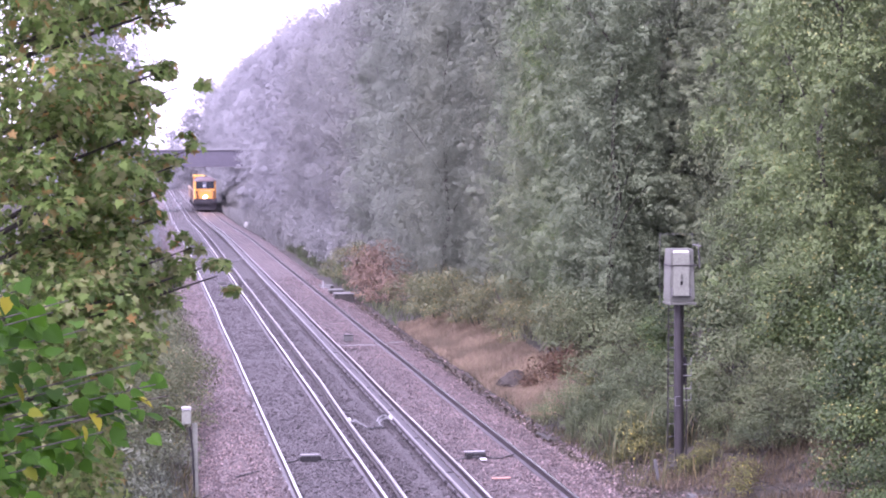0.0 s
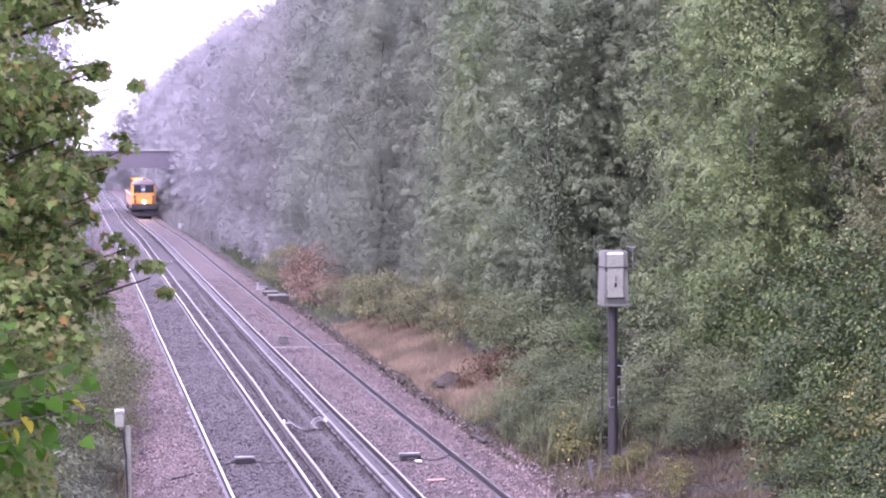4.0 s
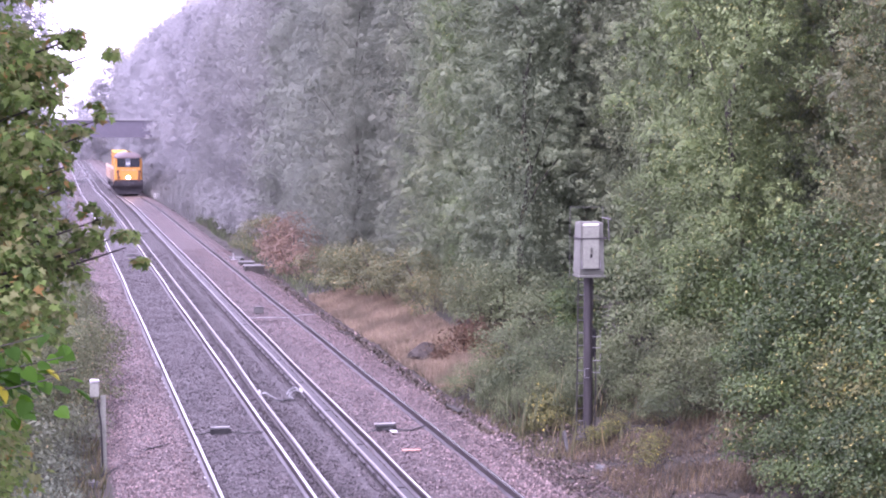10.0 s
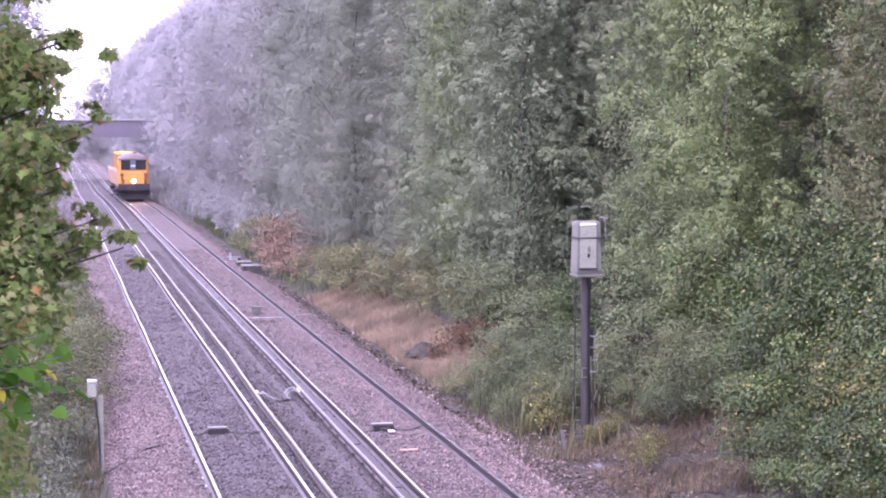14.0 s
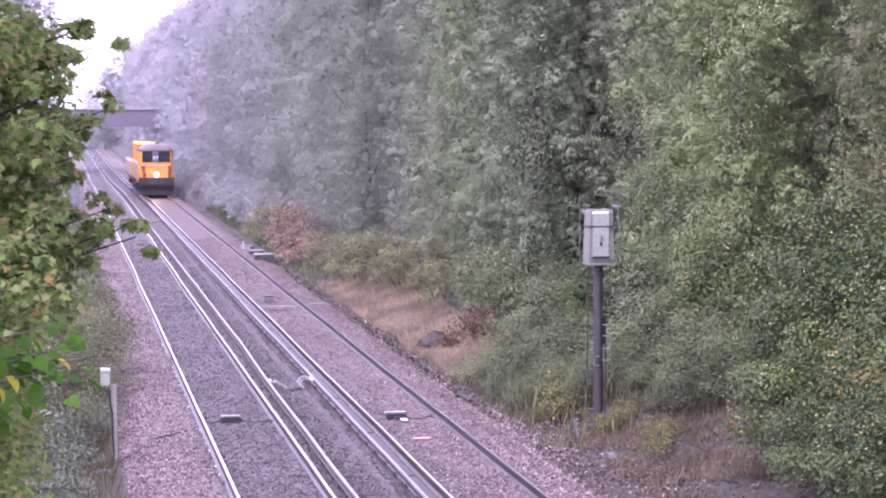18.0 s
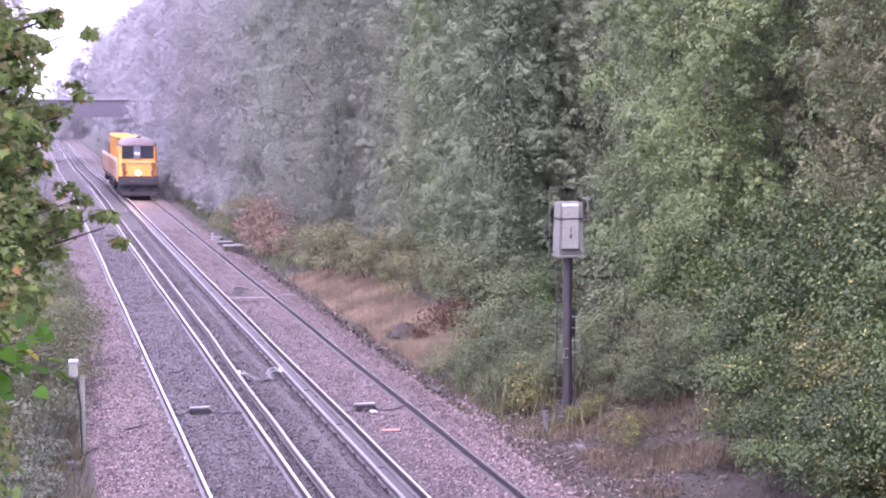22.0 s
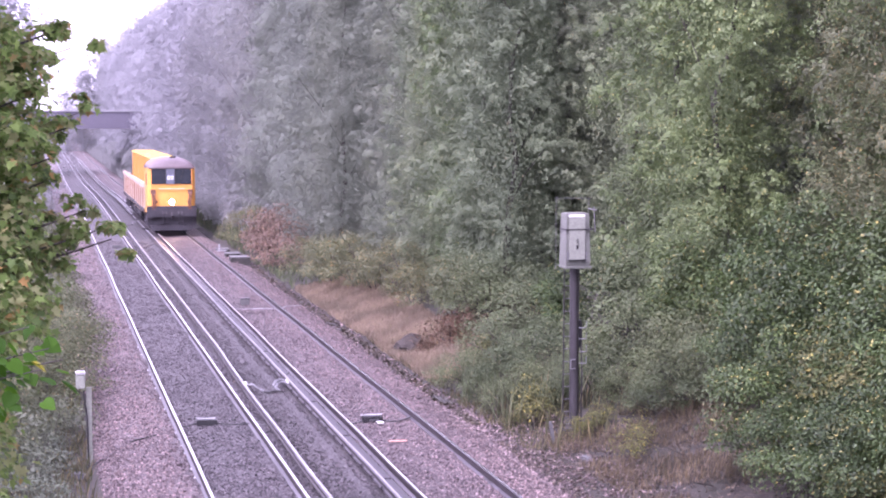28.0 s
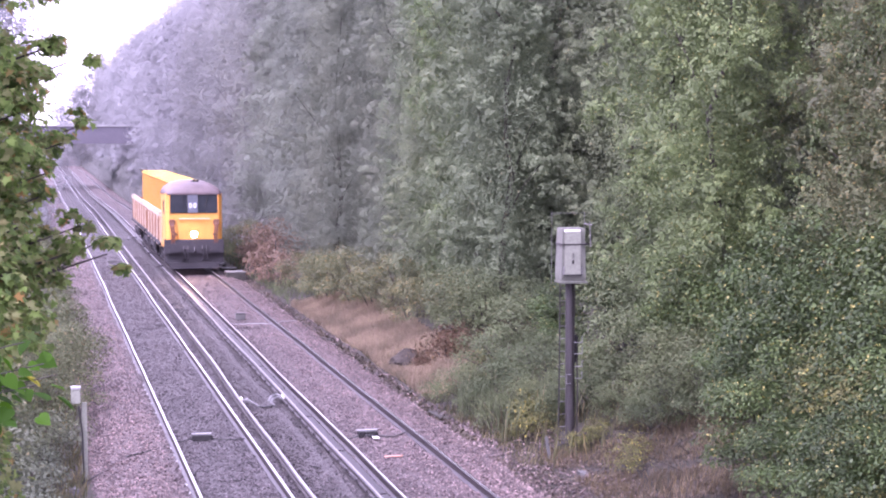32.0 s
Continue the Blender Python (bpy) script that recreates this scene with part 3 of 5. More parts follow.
RAIL_WEB = [(-0.016, -0.14), (0.016, -0.14), (0.012, -0.04), (-0.012, -0.04)]
RAIL_FOOT = [(-0.072, -0.16), (0.072, -0.16), (0.072, -0.142), (0.018, -0.125), (-0.018, -0.125), (-0.072, -0.142)]
RAIL_HEAD = [(-0.033, -0.038), (0.033, -0.038), (0.036, -0.01), (0.028, 0.0), (-0.028, 0.0), (-0.036, -0.01)]


def wander(seed, amount):
    return lambda y: amount * (noise.noise((seed, y * 0.11, 0)) + 0.5 * noise.noise((seed, y * 0.33, 7)))


def make_rails():
    clip_bm = box(0.035, 0.13, 0.035, (0, 0, 0), 0.01)
    clip_me = bpy.data.meshes.new("clip")
    clip_bm.to_mesh(clip_me)
    clip_bm.free()
    clip_me.materials.append(CLIP)
    for x, seed in ((LEFT_A, 1), (LEFT_B, 1), (RIGHT_A, 3), (RIGHT_B, 3)):
        w = wander(seed, 0.022)
        rail = part("running_rail", prism([(x + a, b) for a, b in RAIL_WEB], -12, 300, None, 220, w), RUST)
        tagged(rail, "rusty steel running rail with a bright worn head", "rail", "running rails")
        part("rail_foot", prism([(x + a, b) for a, b in RAIL_FOOT], -12, 300, None, 220, w), FOOT_STEEL, rail, "pale greasy rail foot")
        part("railhead", prism([(x + a, b - 0.003) for a, b in RAIL_HEAD], -12, 300, None, 220, w), RUST, rail)
        part("running_band", prism([(x + 0.004 + a * (0.74 if x < 5 else 0.55), b + 0.001) for a, b in RAIL_HEAD], -12, 300, None, 220, w), STEEL if x < 6 else WORN_STEEL, rail, "bright worn running band")
        for i in range(104):
            y = 24.2 + 0.7 * i
            for side in (-0.088,):
                if x > 3 or noise.noise((x, y * 1.1, side)) > 0.12:
                    continue
                c = new("clip", clip_me)
                c.parent = rail
                c.matrix_basis = pose(x + side + w(y), y, -0.175, 0, 12 if side < 0 else -12, noise.noise((y, x, 1)) * 14)


def make_conductor_rails():
    pot_me = bpy.data.meshes.new("insulator_pot")
    bm = bmesh.new()
    for z0, z1, a, b in ((-0.2, -0.13, 0.075, 0.07), (-0.13, -0.08, 0.055, 0.05), (-0.08, -0.055, 0.065, 0.06)):
        rod((0, 0, z0), (0, 0, z1), a, b, 10, bm)
    bm.to_mesh(pot_me)
    bm.free()
    pot_me.materials.append(POT)
    for x, seed in ((LEFT_C, 5), (RIGHT_C, 6)):
        w = wander(seed, 0.03)
        if x < 5:
            # bent towards its running rail this side of the jumper to fit the camera's view
            w = lambda y, f=wander(seed, 0.02): f(y) - 0.08 * min(max((45 - y) / 8, 0.0), 1.0)
        rail = part("conductor_rail", prism([(x + a, b) for a, b in [(-0.05, -0.055), (0.05, -0.055), (0.05, -0.04), (0.02, -0.02), (0.02, 0.03), (-0.02, 0.03), (-0.02, -0.02), (-0.05, -0.04)]], -12, 300, None, 220, w), RUST)
        tagged(rail, "electric conductor rail on porcelain insulator pots", "rail", "conductor rails")
        part("contact_head", prism([(x + a * (1.0 if x < 5 else 0.72), b) for a, b in [(-0.026, 0.028), (0.026, 0.028), (0.028, 0.06), (0.022, 0.075), (-0.022, 0.075), (-0.028, 0.06)]], -12, 300, None, 220, w), DULL_STEEL, rail, "dull worn contact head")
        for i in range(30):
            y = 25 + 2.8 * i
            c = new("insulator_pot", pot_me)
            c.parent = rail
            c.matrix_basis = pose(x + w(y), y, 0)
        # the shoe-gear guard board's brackets show as pale lumps along the foot
        for i in range(0 if x < 5 else 44):
            y = 24.6 + 0.93 * i
            c = part("bracket", box(0.04, 0.66, 0.05, (x - 0.055 + w(y), y, -0.06), 0.01), FOOT_STEEL, rail) if i == 0 else c.copy()
            if i:
                scene.collection.objects.link(c)
                c.matrix_basis = pose(w(y) - w(24.6), y - 24.6, 0)


def make_guard_board():
    """Grey boards laid between the conductor rail and the running rail beside it."""
    g = holder("guard_board", pose(0, 0, 0), "smooth grey guard boards beside the conductor rail", "guard board")
    me = None
    for i in range(30):
        if me is None:
            b = part("board", box(0.20, 3.92, 0.04, (0, 0, 0), 0.006), BOARD, g)
            me = b.data
        else:
            b = new("board", me)
            b.parent = g
        a = noise.noise((i * 1.9, 4, 4))
        b.matrix_basis = pose(RIGHT_C + 0.205 + 0.015 * a, 22 + 4 * i, -0.135 + 0.01 * a - dip(22 + 4 * i), 0.2 * a, 3 * a, 0.15 * a)


def make_jumper(y, xa, xb):
    """Heavy cables that join the two conductor rails."""
    base = holder("jumper_cable", pose(xa, y, -0.1), "grey jumper cables looped between the two conductor rails", "cable", "jumper cables")
    span = xb - xa
    for k in range(2):
        pts = [(0.02, -0.04 + 0.12 * k, 0.08), (0.15, -0.12 + 0.14 * k, 0.11), (0.27, -0.2 + 0.08 * k, 0.03), (0.38, -0.22, -0.03)]
        part("cable", pipe(pts, 0.022, 8), CABLE_PALE, base)
    for k in range(2):
        pts = [(0.38, -0.22, -0.03), (span * 0.5, -0.26 - 0.05 * k, -0.03), (span * 0.62, -0.24 + 0.03 * k, -0.03), (span * 0.72, -0.16 + 0.1 * k, -0.02)]
        part("cable", pipe(pts, 0.02, 8), CABLE, base)
    for k in range(3):
        pts = [(span * 0.74, -0.24 + 0.12 * k, -0.02), (span * 0.66, -0.10 + 0.16 * k, 0.03), (span * 0.74, 0.08 + 0.18 * k, 0.09), (span * 0.86, 0.14 + 0.2 * k, 0.12), (span - 0.02, 0.10 + 0.2 * k, 0.08)]
        part("cable", pipe(pts, 0.024, 8), CABLE_PALE if k != 1 else CABLE, base)
    part("terminal", box(0.06, 0.16, 0.10, (0.0, 0.02, 0.07), 0.02), WHITE, base, "white-painted terminal")
    for k in range(2):
        part("terminal", box(0.07, 0.14, 0.09, (span, 0.06 + 0.26 * k, 0.07), 0.02), WHITE, base, "white-painted terminal")


def make_sensor_left():
    s = holder("track_sensor", pose(3.23, 34.0, -0.15), "low black track sensor box with a pale lid and trailing leads", "sensor", "track sensors")
    part("body", box(0.40, 0.20, 0.12, (0, 0, 0), 0.015), BLACK, s)
    part("lid", box(0.40, 0.03, 0.015, (0, 0.08, 0.12), 0.004), CLIP, s, "pale grey lid edge")
    part("lead", pipe([(-0.2, 0, 0.04), (-0.3, -0.06, 0.03), (-0.42, -0.16, 0.02), (-0.52, -0.14, 0.03), (-0.6, -0.1, 0.02)], 0.014, 6), BLACK, s)
    part("lead", pipe([(0.2, 0, 0.04), (0.32, -0.08, 0.03), (0.46, -0.16, 0.02), (0.6, -0.14, 0.02), (0.86, -0.1, 0.02)], 0.012, 6), BLACK, s)


def make_sensor_right():
    s = holder("track_sensor", pose(6.56, 33.6, -0.15), "black track sensor with a flat lid and a white tag", "sensor", "track sensors")
    part("body", box(0.40, 0.22, 0.13, (0, 0, 0), 0.015), BLACK, s)
    part("lid", box(0.44, 0.035, 0.02, (0, 0.09, 0.13), 0.004), CLIP, s, "pale lid edge")
    part("foot", box(0.2, 0.05, 0.05, (0.02, -0.13, 0.03), 0.01), CABLE, s)
    part("tag", box(0.13, 0.2, 0.02, (0.1, -0.33, 0.04), 0.005), WHITE, s, "white tag plate")
    for k in (0, 1):
        part("lead", pipe([(-0.2, -0.02 * k, 0.04), (-0.34, -0.16 - 0.05 * k, 0.03), (-0.48, -0.18, 0.02), (-0.6, -0.02 - 0.04 * k, 0.05)], 0.014, 6), CABLE, s)
    part("lead", pipe([(0.2, 0, 0.04), (0.34, -0.14, 0.03), (0.52, -0.13, 0.02), (0.68, 0.02, 0.03), (0.84, 0.14, 0.05)], 0.014, 6), CABLE, s)


def make_track_bits():
    strip = part("orange_strip", box(0.36, 0.06, 0.02, (6.62, 31.35, -0.125), 0.005), ORANGE_STRIP)
    tagged(strip, "faded orange plastic strip lying on the ballast", "debris")
    c = part("cross_cable", pipe([(5.98, 54.0, -0.1), (6.3, 54.05, -0.13), (6.9, 54.0, -0.12), (7.4, 54.0, -0.14), (7.8, 54.3, -0.1), (8.3, 54.6, -0.12)], 0.011, 7), PALE)
    tagged(c, "white cable laid across the track bed", "cable")
    b = holder("junction_box", pose(6.56, 55.4, -0.15), "small pale junction box on the ballast", "box")
    part("case", box(0.30, 0.24, 0.20, (0, 0, 0), 0.02), CONCRETE, b)
    part("lid", box(0.33, 0.27, 0.03, (0, 0, 0.2), 0.01), CABLE, b)
    for x, y, s in ((3.55, 80.5, 0.34), (3.95, 79.0, 0.26), (2.9, 118.0, 0.3), (8.7, 147.0, 0.4)):
        d = part("concrete_block", box(s * 1.2, s, 0.14 if y < 140 else 0.5, (x, y, -0.17 - dip(y)), 0.03), WHITE if y > 140 else CONCRETE)
        tagged(d, "pale concrete marker block beside the rails", "block", "marker blocks")


def make_trough():
    """Concrete cable trough along the cess, with loose lids."""
    t = holder("cable_trough", pose(8.72, 34.0, -0.42), "mossy grey concrete cable trough with loose lids", "cable trough")
    part("channel", box(0.26, 80, 0.14, (0, 40, -0.05)), DARK_CONCRETE, t)
    me = None
    for i in range(78):
        if i and noise.noise((i * 3.7, 9, 2)) > 0.02:
            continue
        if i == 0:
            ob = part("lid", box(0.24, 0.93, 0.05, (0, 0, 0), 0.012), DARK_CONCRETE, t)
            me = ob.data
        else:
            ob = new("lid", me)
            ob.parent = t
        a, b = noise.noise((i * 1.7, 0, 3)), noise.noise((i * 2.3, 5, 1))
        ob.matrix_basis = pose(0.12 * a, 0.5 + 1.02 * i, 0.075 + 0.06 * b, 5 * a, 16 * b, 9 * b)


def make_cabinets():
    for x, y, sx, h in ((8.30, 71.8, 0.80, 0.34), (8.28, 74.5, 0.62, 0.28), (8.22, 78.0, 0.60, 0.2)):
        c = holder("cable_chamber", pose(x, y, -0.3), "low dark concrete cable chamber with a pale lid", "cabinet", "cable chambers")
        part("chamber", box(sx, 0.9, h, (0, 0, 0), 0.02), DARK_CONCRETE, c)
        part("lid", box(sx + 0.03, 0.93, 0.04, (0, 0, h), 0.012), CONCRETE, c, "pale concrete lid")
    p = holder("marker_post", pose(7.98, 77.0, -0.25), "short white marker post with a crossbar", "post")
    part("stake", box(0.07, 0.06, 0.46, (0, 0, 0), 0.01), PALE, p)
    part("crossbar", box(0.46, 0.05, 0.05, (0.1, -0.01, 0.14), 0.01), PALE, p)


# ---- the road bridge beyond the train ----


def make_bridge():
    b = holder("road_bridge", pose(0, 194, 0), "dark girder road bridge with a pale coping across the cutting", "bridge")
    part("girder", prism([(-9, 4.46), (17, 4.46), (17, 6.30), (-9, 6.30)], 0, 0.35), GIRDER, b)
    for i in range(12):
        part("stiffener", box(0.06, 0.02, 1.55, (-7 + 1.9 * i, -0.01, 4.68)), GIRDER, b)
    part("bottom_flange", box(23, 0.5, 0.1, (3.5, 0.1, 4.40)), GIRDER, b)
    part("coping", box(25.6, 0.55, 0.16, (4, 0.15, 6.30), 0.03), PALE, b, "pale stone coping")
    part("far_girder", box(23, 0.35, 1.7, (3.5, 8.6, 4.6)), GIRDER, b)
    part("deck", box(23, 8.4, 0.4, (3.5, 4.4, 4.66)), GIRDER, b)
    part("abutment", box(3, 9.0, 6.0, (14.6, 4.4, -1.4)), BRICK, b)
    part("abutment", box(3, 9.0, 6.0, (-3.6, 4.4, -1.4)), BRICK, b)


# ---- the signal, seen from behind ----


def make_signal():
    s = holder("railway_signal", pose(10.17, 31.4, -0.35), "grey signal head seen from behind on a dark ladder post", "signal")
    part("post", rod((0, 0, 0), (-0.03, 0, 3.52), 0.095, 0.085, 14), POST, s)
    part("base_plate", box(0.42, 0.42, 0.30, (-0.05, 0, 0.05), 0.03), POST, s)
    # the case tapers towards its foot
    bm = bmesh.new()
    levels = [(3.53, 0.245, 0.20), (3.60, 0.252, 0.22), (4.53, 0.226, 0.20), (4.56, 0.22, 0.19)]
    last = None
    for z, hx, hy in levels:
        ring = [bm.verts.new((px * hx, py * hy + 0.05, z)) for px, py in ((-1, -1), (1, -1), (1, 1), (-1, 1))]
        if last:
            for k in range(4):
                bm.faces.new((last[k], last[(k + 1) % 4], ring[(k + 1) % 4], ring[k]))
        else:
            bm.faces.new(ring[::-1])
        last = ring
    bm.faces.new(last)
    bmesh.ops.bevel(bm, geom=list(bm.edges), offset=0.012, segments=2, affect="EDGES")
    body = part("case", bm, CASE_EDGE, s, "dull grey tapered case")
    door = part("door", box(0.325, 0.03, 0.83, (-0.03, -0.178, 3.66), 0.006), CASE, s, "paler grey rear door")
    part("door_top", box(0.32, 0.06, 0.05, (-0.035, -0.165, 4.485), 0.008, None), WHITE, s, "bright upper lip")
    part("handle", box(0.03, 0.04, 0.10, (-0.03, -0.208, 3.98), 0.006), CASE_EDGE, door, "worn latch handle")
    part("keyhole", box(0.045, 0.012, 0.075, (-0.03, -0.198, 3.87), 0.004), BLACK, door)
    part("door_foot", box(0.36, 0.02, 0.028, (-0.03, -0.196, 3.635), 0.005), BLACK, door)
    for x in (-0.215, 0.155):
        part("hinge_rod", rod((x, -0.18, 3.66), (x, -0.18, 3.82), 0.012, None, 6), GALV, body)
    part("strap", box(0.56, 0.46, 0.028, (0.02, 0.03, 4.23), 0.006), POST, s, "dark clamping strap")
    part("platform", box(0.53, 0.5, 0.045, (0, 0.03, 3.487), 0.01), CASE_EDGE, s)
    # thin hoop guard round the head
    for x in (-0.31, 0.36):
        part("guard_rail", rod((x, 0.3, 3.45), (x, 0.3, 4.85), 0.0045, None, 6), GALV, s)
    part("guard_top", rod((-0.31, 0.3, 4.83), (0.36, 0.3, 4.83), 0.004, None, 6), GALV, s)
    part("guard_bar", rod((0.36, 0.3, 4.62), (0.36, -0.2, 4.62), 0.011, None, 6), GALV, s)
    part("guard_upright", rod((0.33, -0.2, 4.2), (0.30, -0.2, 4.68), 0.011, None, 6), GALV, s)
    # the ladder behind the post
    for x in (-0.13, 0.17):
        part("ladder_stile", rod((x, 0.34, 0.1), (x, 0.3, 3.5), 0.014, None, 6), POST, s)
    for i in range(13):
        part("ladder_rung", rod((-0.13, 0.33, 0.35 + 0.25 * i), (0.17, 0.33, 0.35 + 0.25 * i), 0.010, None, 6), GALV, s)
    for z in (1.62, 1.85, 2.1, 2.32):
        part("step_bracket", pipe([(0.05, -0.08, z), (0.2, -0.1, z), (0.2, -0.1, z + 0.13)], 0.010, 6), GALV, s)
    part("cable_clip", pipe([(-0.02, -0.1, 1.52), (-0.12, -0.12, 1.52), (-0.12, -0.12, 1.70), (-0.02, -0.1, 1.70)], 0.010, 6), GALV, s)
    part("telephone_box", box(0.14, 0.14, 0.55, (0.1, 0.12, 1.9), 0.02), BLACK, s)
    part("conduit", pipe([(0.12, -0.03, 0.1), (0.13, -0.05, 1.4), (0.12, -0.02, 2.0)], 0.016, 6), POST, s)
    k = holder("leaning_stake", pose(9.62, 30.9, -0.32), "short pale wooden stake leaning in the ground", "stake")
    part("stake", box(0.06, 0.05, 0.55, (0, 0, 0), 0.008, None, Matrix.Rotation(radians(-10), 3, "Y")), CONCRETE, k)
    e = part("stone_slab", box(0.42, 0.06, 0.22, (11.75, 31.0, bank(11.75) + 0.12), 0.02, None, Matrix.Rotation(radians(-16), 3, "Y")), CONCRETE)
    tagged(e, "pale slab leaning in the undergrowth", "slab")
    d = part("stone_slab", box(0.5, 0.35, 0.08, (9.95, 29.4, -0.26), 0.02), CONCRETE)
    tagged(d, "pale broken concrete slab on the ground", "slab")


def make_marker():
    p = holder("lineside_post", pose(0.80, 31.3, -0.32), "grey post beside the track with a small white box on top", "post")
    part("plank", box(0.10, 0.05, 1.45, (0.05, 0.03, 0), 0.008), CASE, p, "weathered grey plank")
    part("conduit", pipe([(0.03, -0.02, 0), (0.01, -0.03, 0.9), (-0.05, -0.04, 1.4)], 0.018, 7), BLACK, p, "thin black conduit")
    bx = part("box", box(0.17, 0.14, 0.27, (-0.10, -0.02, 1.44), 0.02), CASE, p, "small white equipment box")
    part("lid", box(0.18, 0.16, 0.05, (-0.10, -0.02, 1.71), 0.01), PALE, bx)
    q = part("stone_slab", box(0.26, 0.3, 0.12, (0.62, 30.2, -0.33), 0.03), CONCRETE)
    tagged(q, "pale broken stone beside the lineside post", "slab")
    w = part("drain_cable", pipe([(0.6, 30.6, -0.3), (1.2, 31.6, -0.22), (1.7, 32.6, -0.14), (2.3, 33.2, -0.13)], 0.016, 6), BLACK)
    tagged(w, "thin black cable lying over the ballast", "cable")


# ---- the train ----


def wheelset(parent, y, r):
    """Two wheels on an axle, free to turn."""
    w = new("wheelset")
    w.parent = parent
    w.matrix_basis = pose(0, y, r)
    bm = rod((-0.72, 0, 0), (0.72, 0, 0), 0.07, None, 10)
    part("axle", bm, UNDER, w)
    for x in (-0.75, 0.75):
        bm = rod((x - 0.065, 0, 0), (x + 0.065, 0, 0), r, None, 24)
        part("wheel", bm, UNDER, w)
    return w


def bogie(parent, y, base, r):
    b = new("bogie")
    b.parent = parent
    b.matrix_basis = pose(0, y, 0)
    for x in (-1.02, 1.02):
        part("side_frame", box(0.12, base + 1.2, 0.26, (x, 0, r - 0.05), 0.03), UNDER, b)
        for k in (-1, 1):
            part("axlebox", box(0.16, 0.32, 0.34, (x, k * base / 2, r - 0.17), 0.03), UNDER, b)
            part("spring", rod((x, k * (base / 2 + 0.42), r - 0.12), (x, k * (base / 2 + 0.42), r + 0.25), 0.09, None, 10), UNDER, b)
        part("collector_shoe", box(0.30, 0.4, 0.05, (x * 1.22, 0, 0.09), 0.01), UNDER, b)
    part("bolster", box(1.9, 0.5, 0.24, (0, 0, r), 0.03), UNDER, b)
    return b


def cab_shell():
    """The cab: upright yellow sides and front with a rounded brow; open for nothing, one closed shell."""
    bm = bmesh.new()
    w, depth = 1.21, 2.6
    rings = []
    for y, inset, lean in ((0.0, 0.16, 0.0), (0.10, 0.03, 0.0), (0.22, 0.0, 0.0), (depth, 0.0, 0.0)):
        ring = []
        for x, z in ((-w + inset, 1.02), (w - inset, 1.02), (w - inset, 3.36), (-w + inset, 3.36)):
            ring.append(bm.verts.new((x, y, z)))
        rings.append(ring)
    for a, b in zip(rings, rings[1:]):
        for k in range(4):
            bm.faces.new((a[k], a[(k + 1) % 4], b[(k + 1) % 4], b[k]))
    bm.faces.new(rings[0][::-1])
    bm.faces.new(rings[-1])
    bmesh.ops.recalc_face_normals(bm, faces=bm.faces)
    return bm


def cab_roof():
    """A domed roof that falls away to the front and the sides."""
    bm = bmesh.new()
    nx, ny = 18, 10
    grid = []
    for j in range(ny + 1):
        v = j / ny
        y = -0.06 + 2.68 * v
        lift = min(1.0, (max(v, 0.0) / 0.32)) ** 0.5
        row = []
        for i in range(nx + 1):
            u = -1 + 2 * i / nx
            wide = 1.25 * (0.90 + 0.10 * min(1, v / 0.15))
            row.append(bm.verts.new((wide * u, y, 3.32 + (0.12 + 0.42 * lift) * (1 - abs(u) ** 2.6) ** 0.7 + 0.02)))
        grid.append(row)
    for j in range(ny):
        for i in range(nx):
            bm.faces.new((grid[j][i], grid[j][i + 1], grid[j + 1][i + 1], grid[j + 1][i]))
    front = [bm.verts.new((v.co.x, v.co.y, 3.30)) for v in grid[0]]
    back = [bm.verts.new((v.co.x, v.co.y, 3.30)) for v in grid[-1]]
    for i in range(nx):
        bm.faces.new((front[i], front[i + 1], grid[0][i + 1], grid[0][i]))
        bm.faces.new((back[i + 1], back[i], grid[-1][i], grid[-1][i + 1]))
    bm.faces.new([grid[0][0], *[grid[j][0] for j in range(1, ny + 1)], back[0], front[0]])
    bm.faces.new([*[grid[j][-1] for j in range(ny, -1, -1)], front[-1], back[-1]])
    bmesh.ops.recalc_face_normals(bm, faces=bm.faces)
    for f in bm.faces:
        f.smooth = True
    return bm


def ribbed_sides(parent, y0, y1, bays):
    """Low ribbed side walls with a pale top rail, both sides."""
    n = bays
    step = (y1 - y0) / n
    for x in (-1.22, 1.22):
        s = 1 if x > 0 else -1
        part("side_panel", box(0.05, y1 - y0, 1.06, (x - s * 0.07, (y0 + y1) / 2, 1.16)), TAN, parent, "rusty orange side panel")
        for i in range(n):
            part("stanchion", box(0.045, step * 0.17, 1.36, (x, y0 + step * (i + 0.2), 0.90), 0.012), CREAM, parent)
            part("brace", box(0.03, step * 0.05, 1.1, (x - s * 0.015, y0 + step * (i + 0.7), 1.12), 0.01), TAN, parent)
            part("cap", box(0.15, step * 0.4, 0.14, (x - s * 0.02, y0 + step * (i + 0.25), 2.32), 0.025), CREAM, parent)
        part("top_rail", box(0.08, y1 - y0, 0.12, (x, (y0 + y1) / 2, 2.22), 0.02), CREAM, parent, "dirty cream top rail")
        part("sill", box(0.12, y1 - y0, 0.14, (x, (y0 + y1) / 2, 0.98), 0.02), UNDER, parent)
    part("walkway", box(2.36, y1 - y0, 0.08, (0, (y0 + y1) / 2, 2.05)), CREAM, parent, "dirty cream deck beside the hood")
    part("underframe", box(2.3, y1 - y0, 0.25, (0, (y0 + y1) / 2, 0.86)), UNDER, parent)


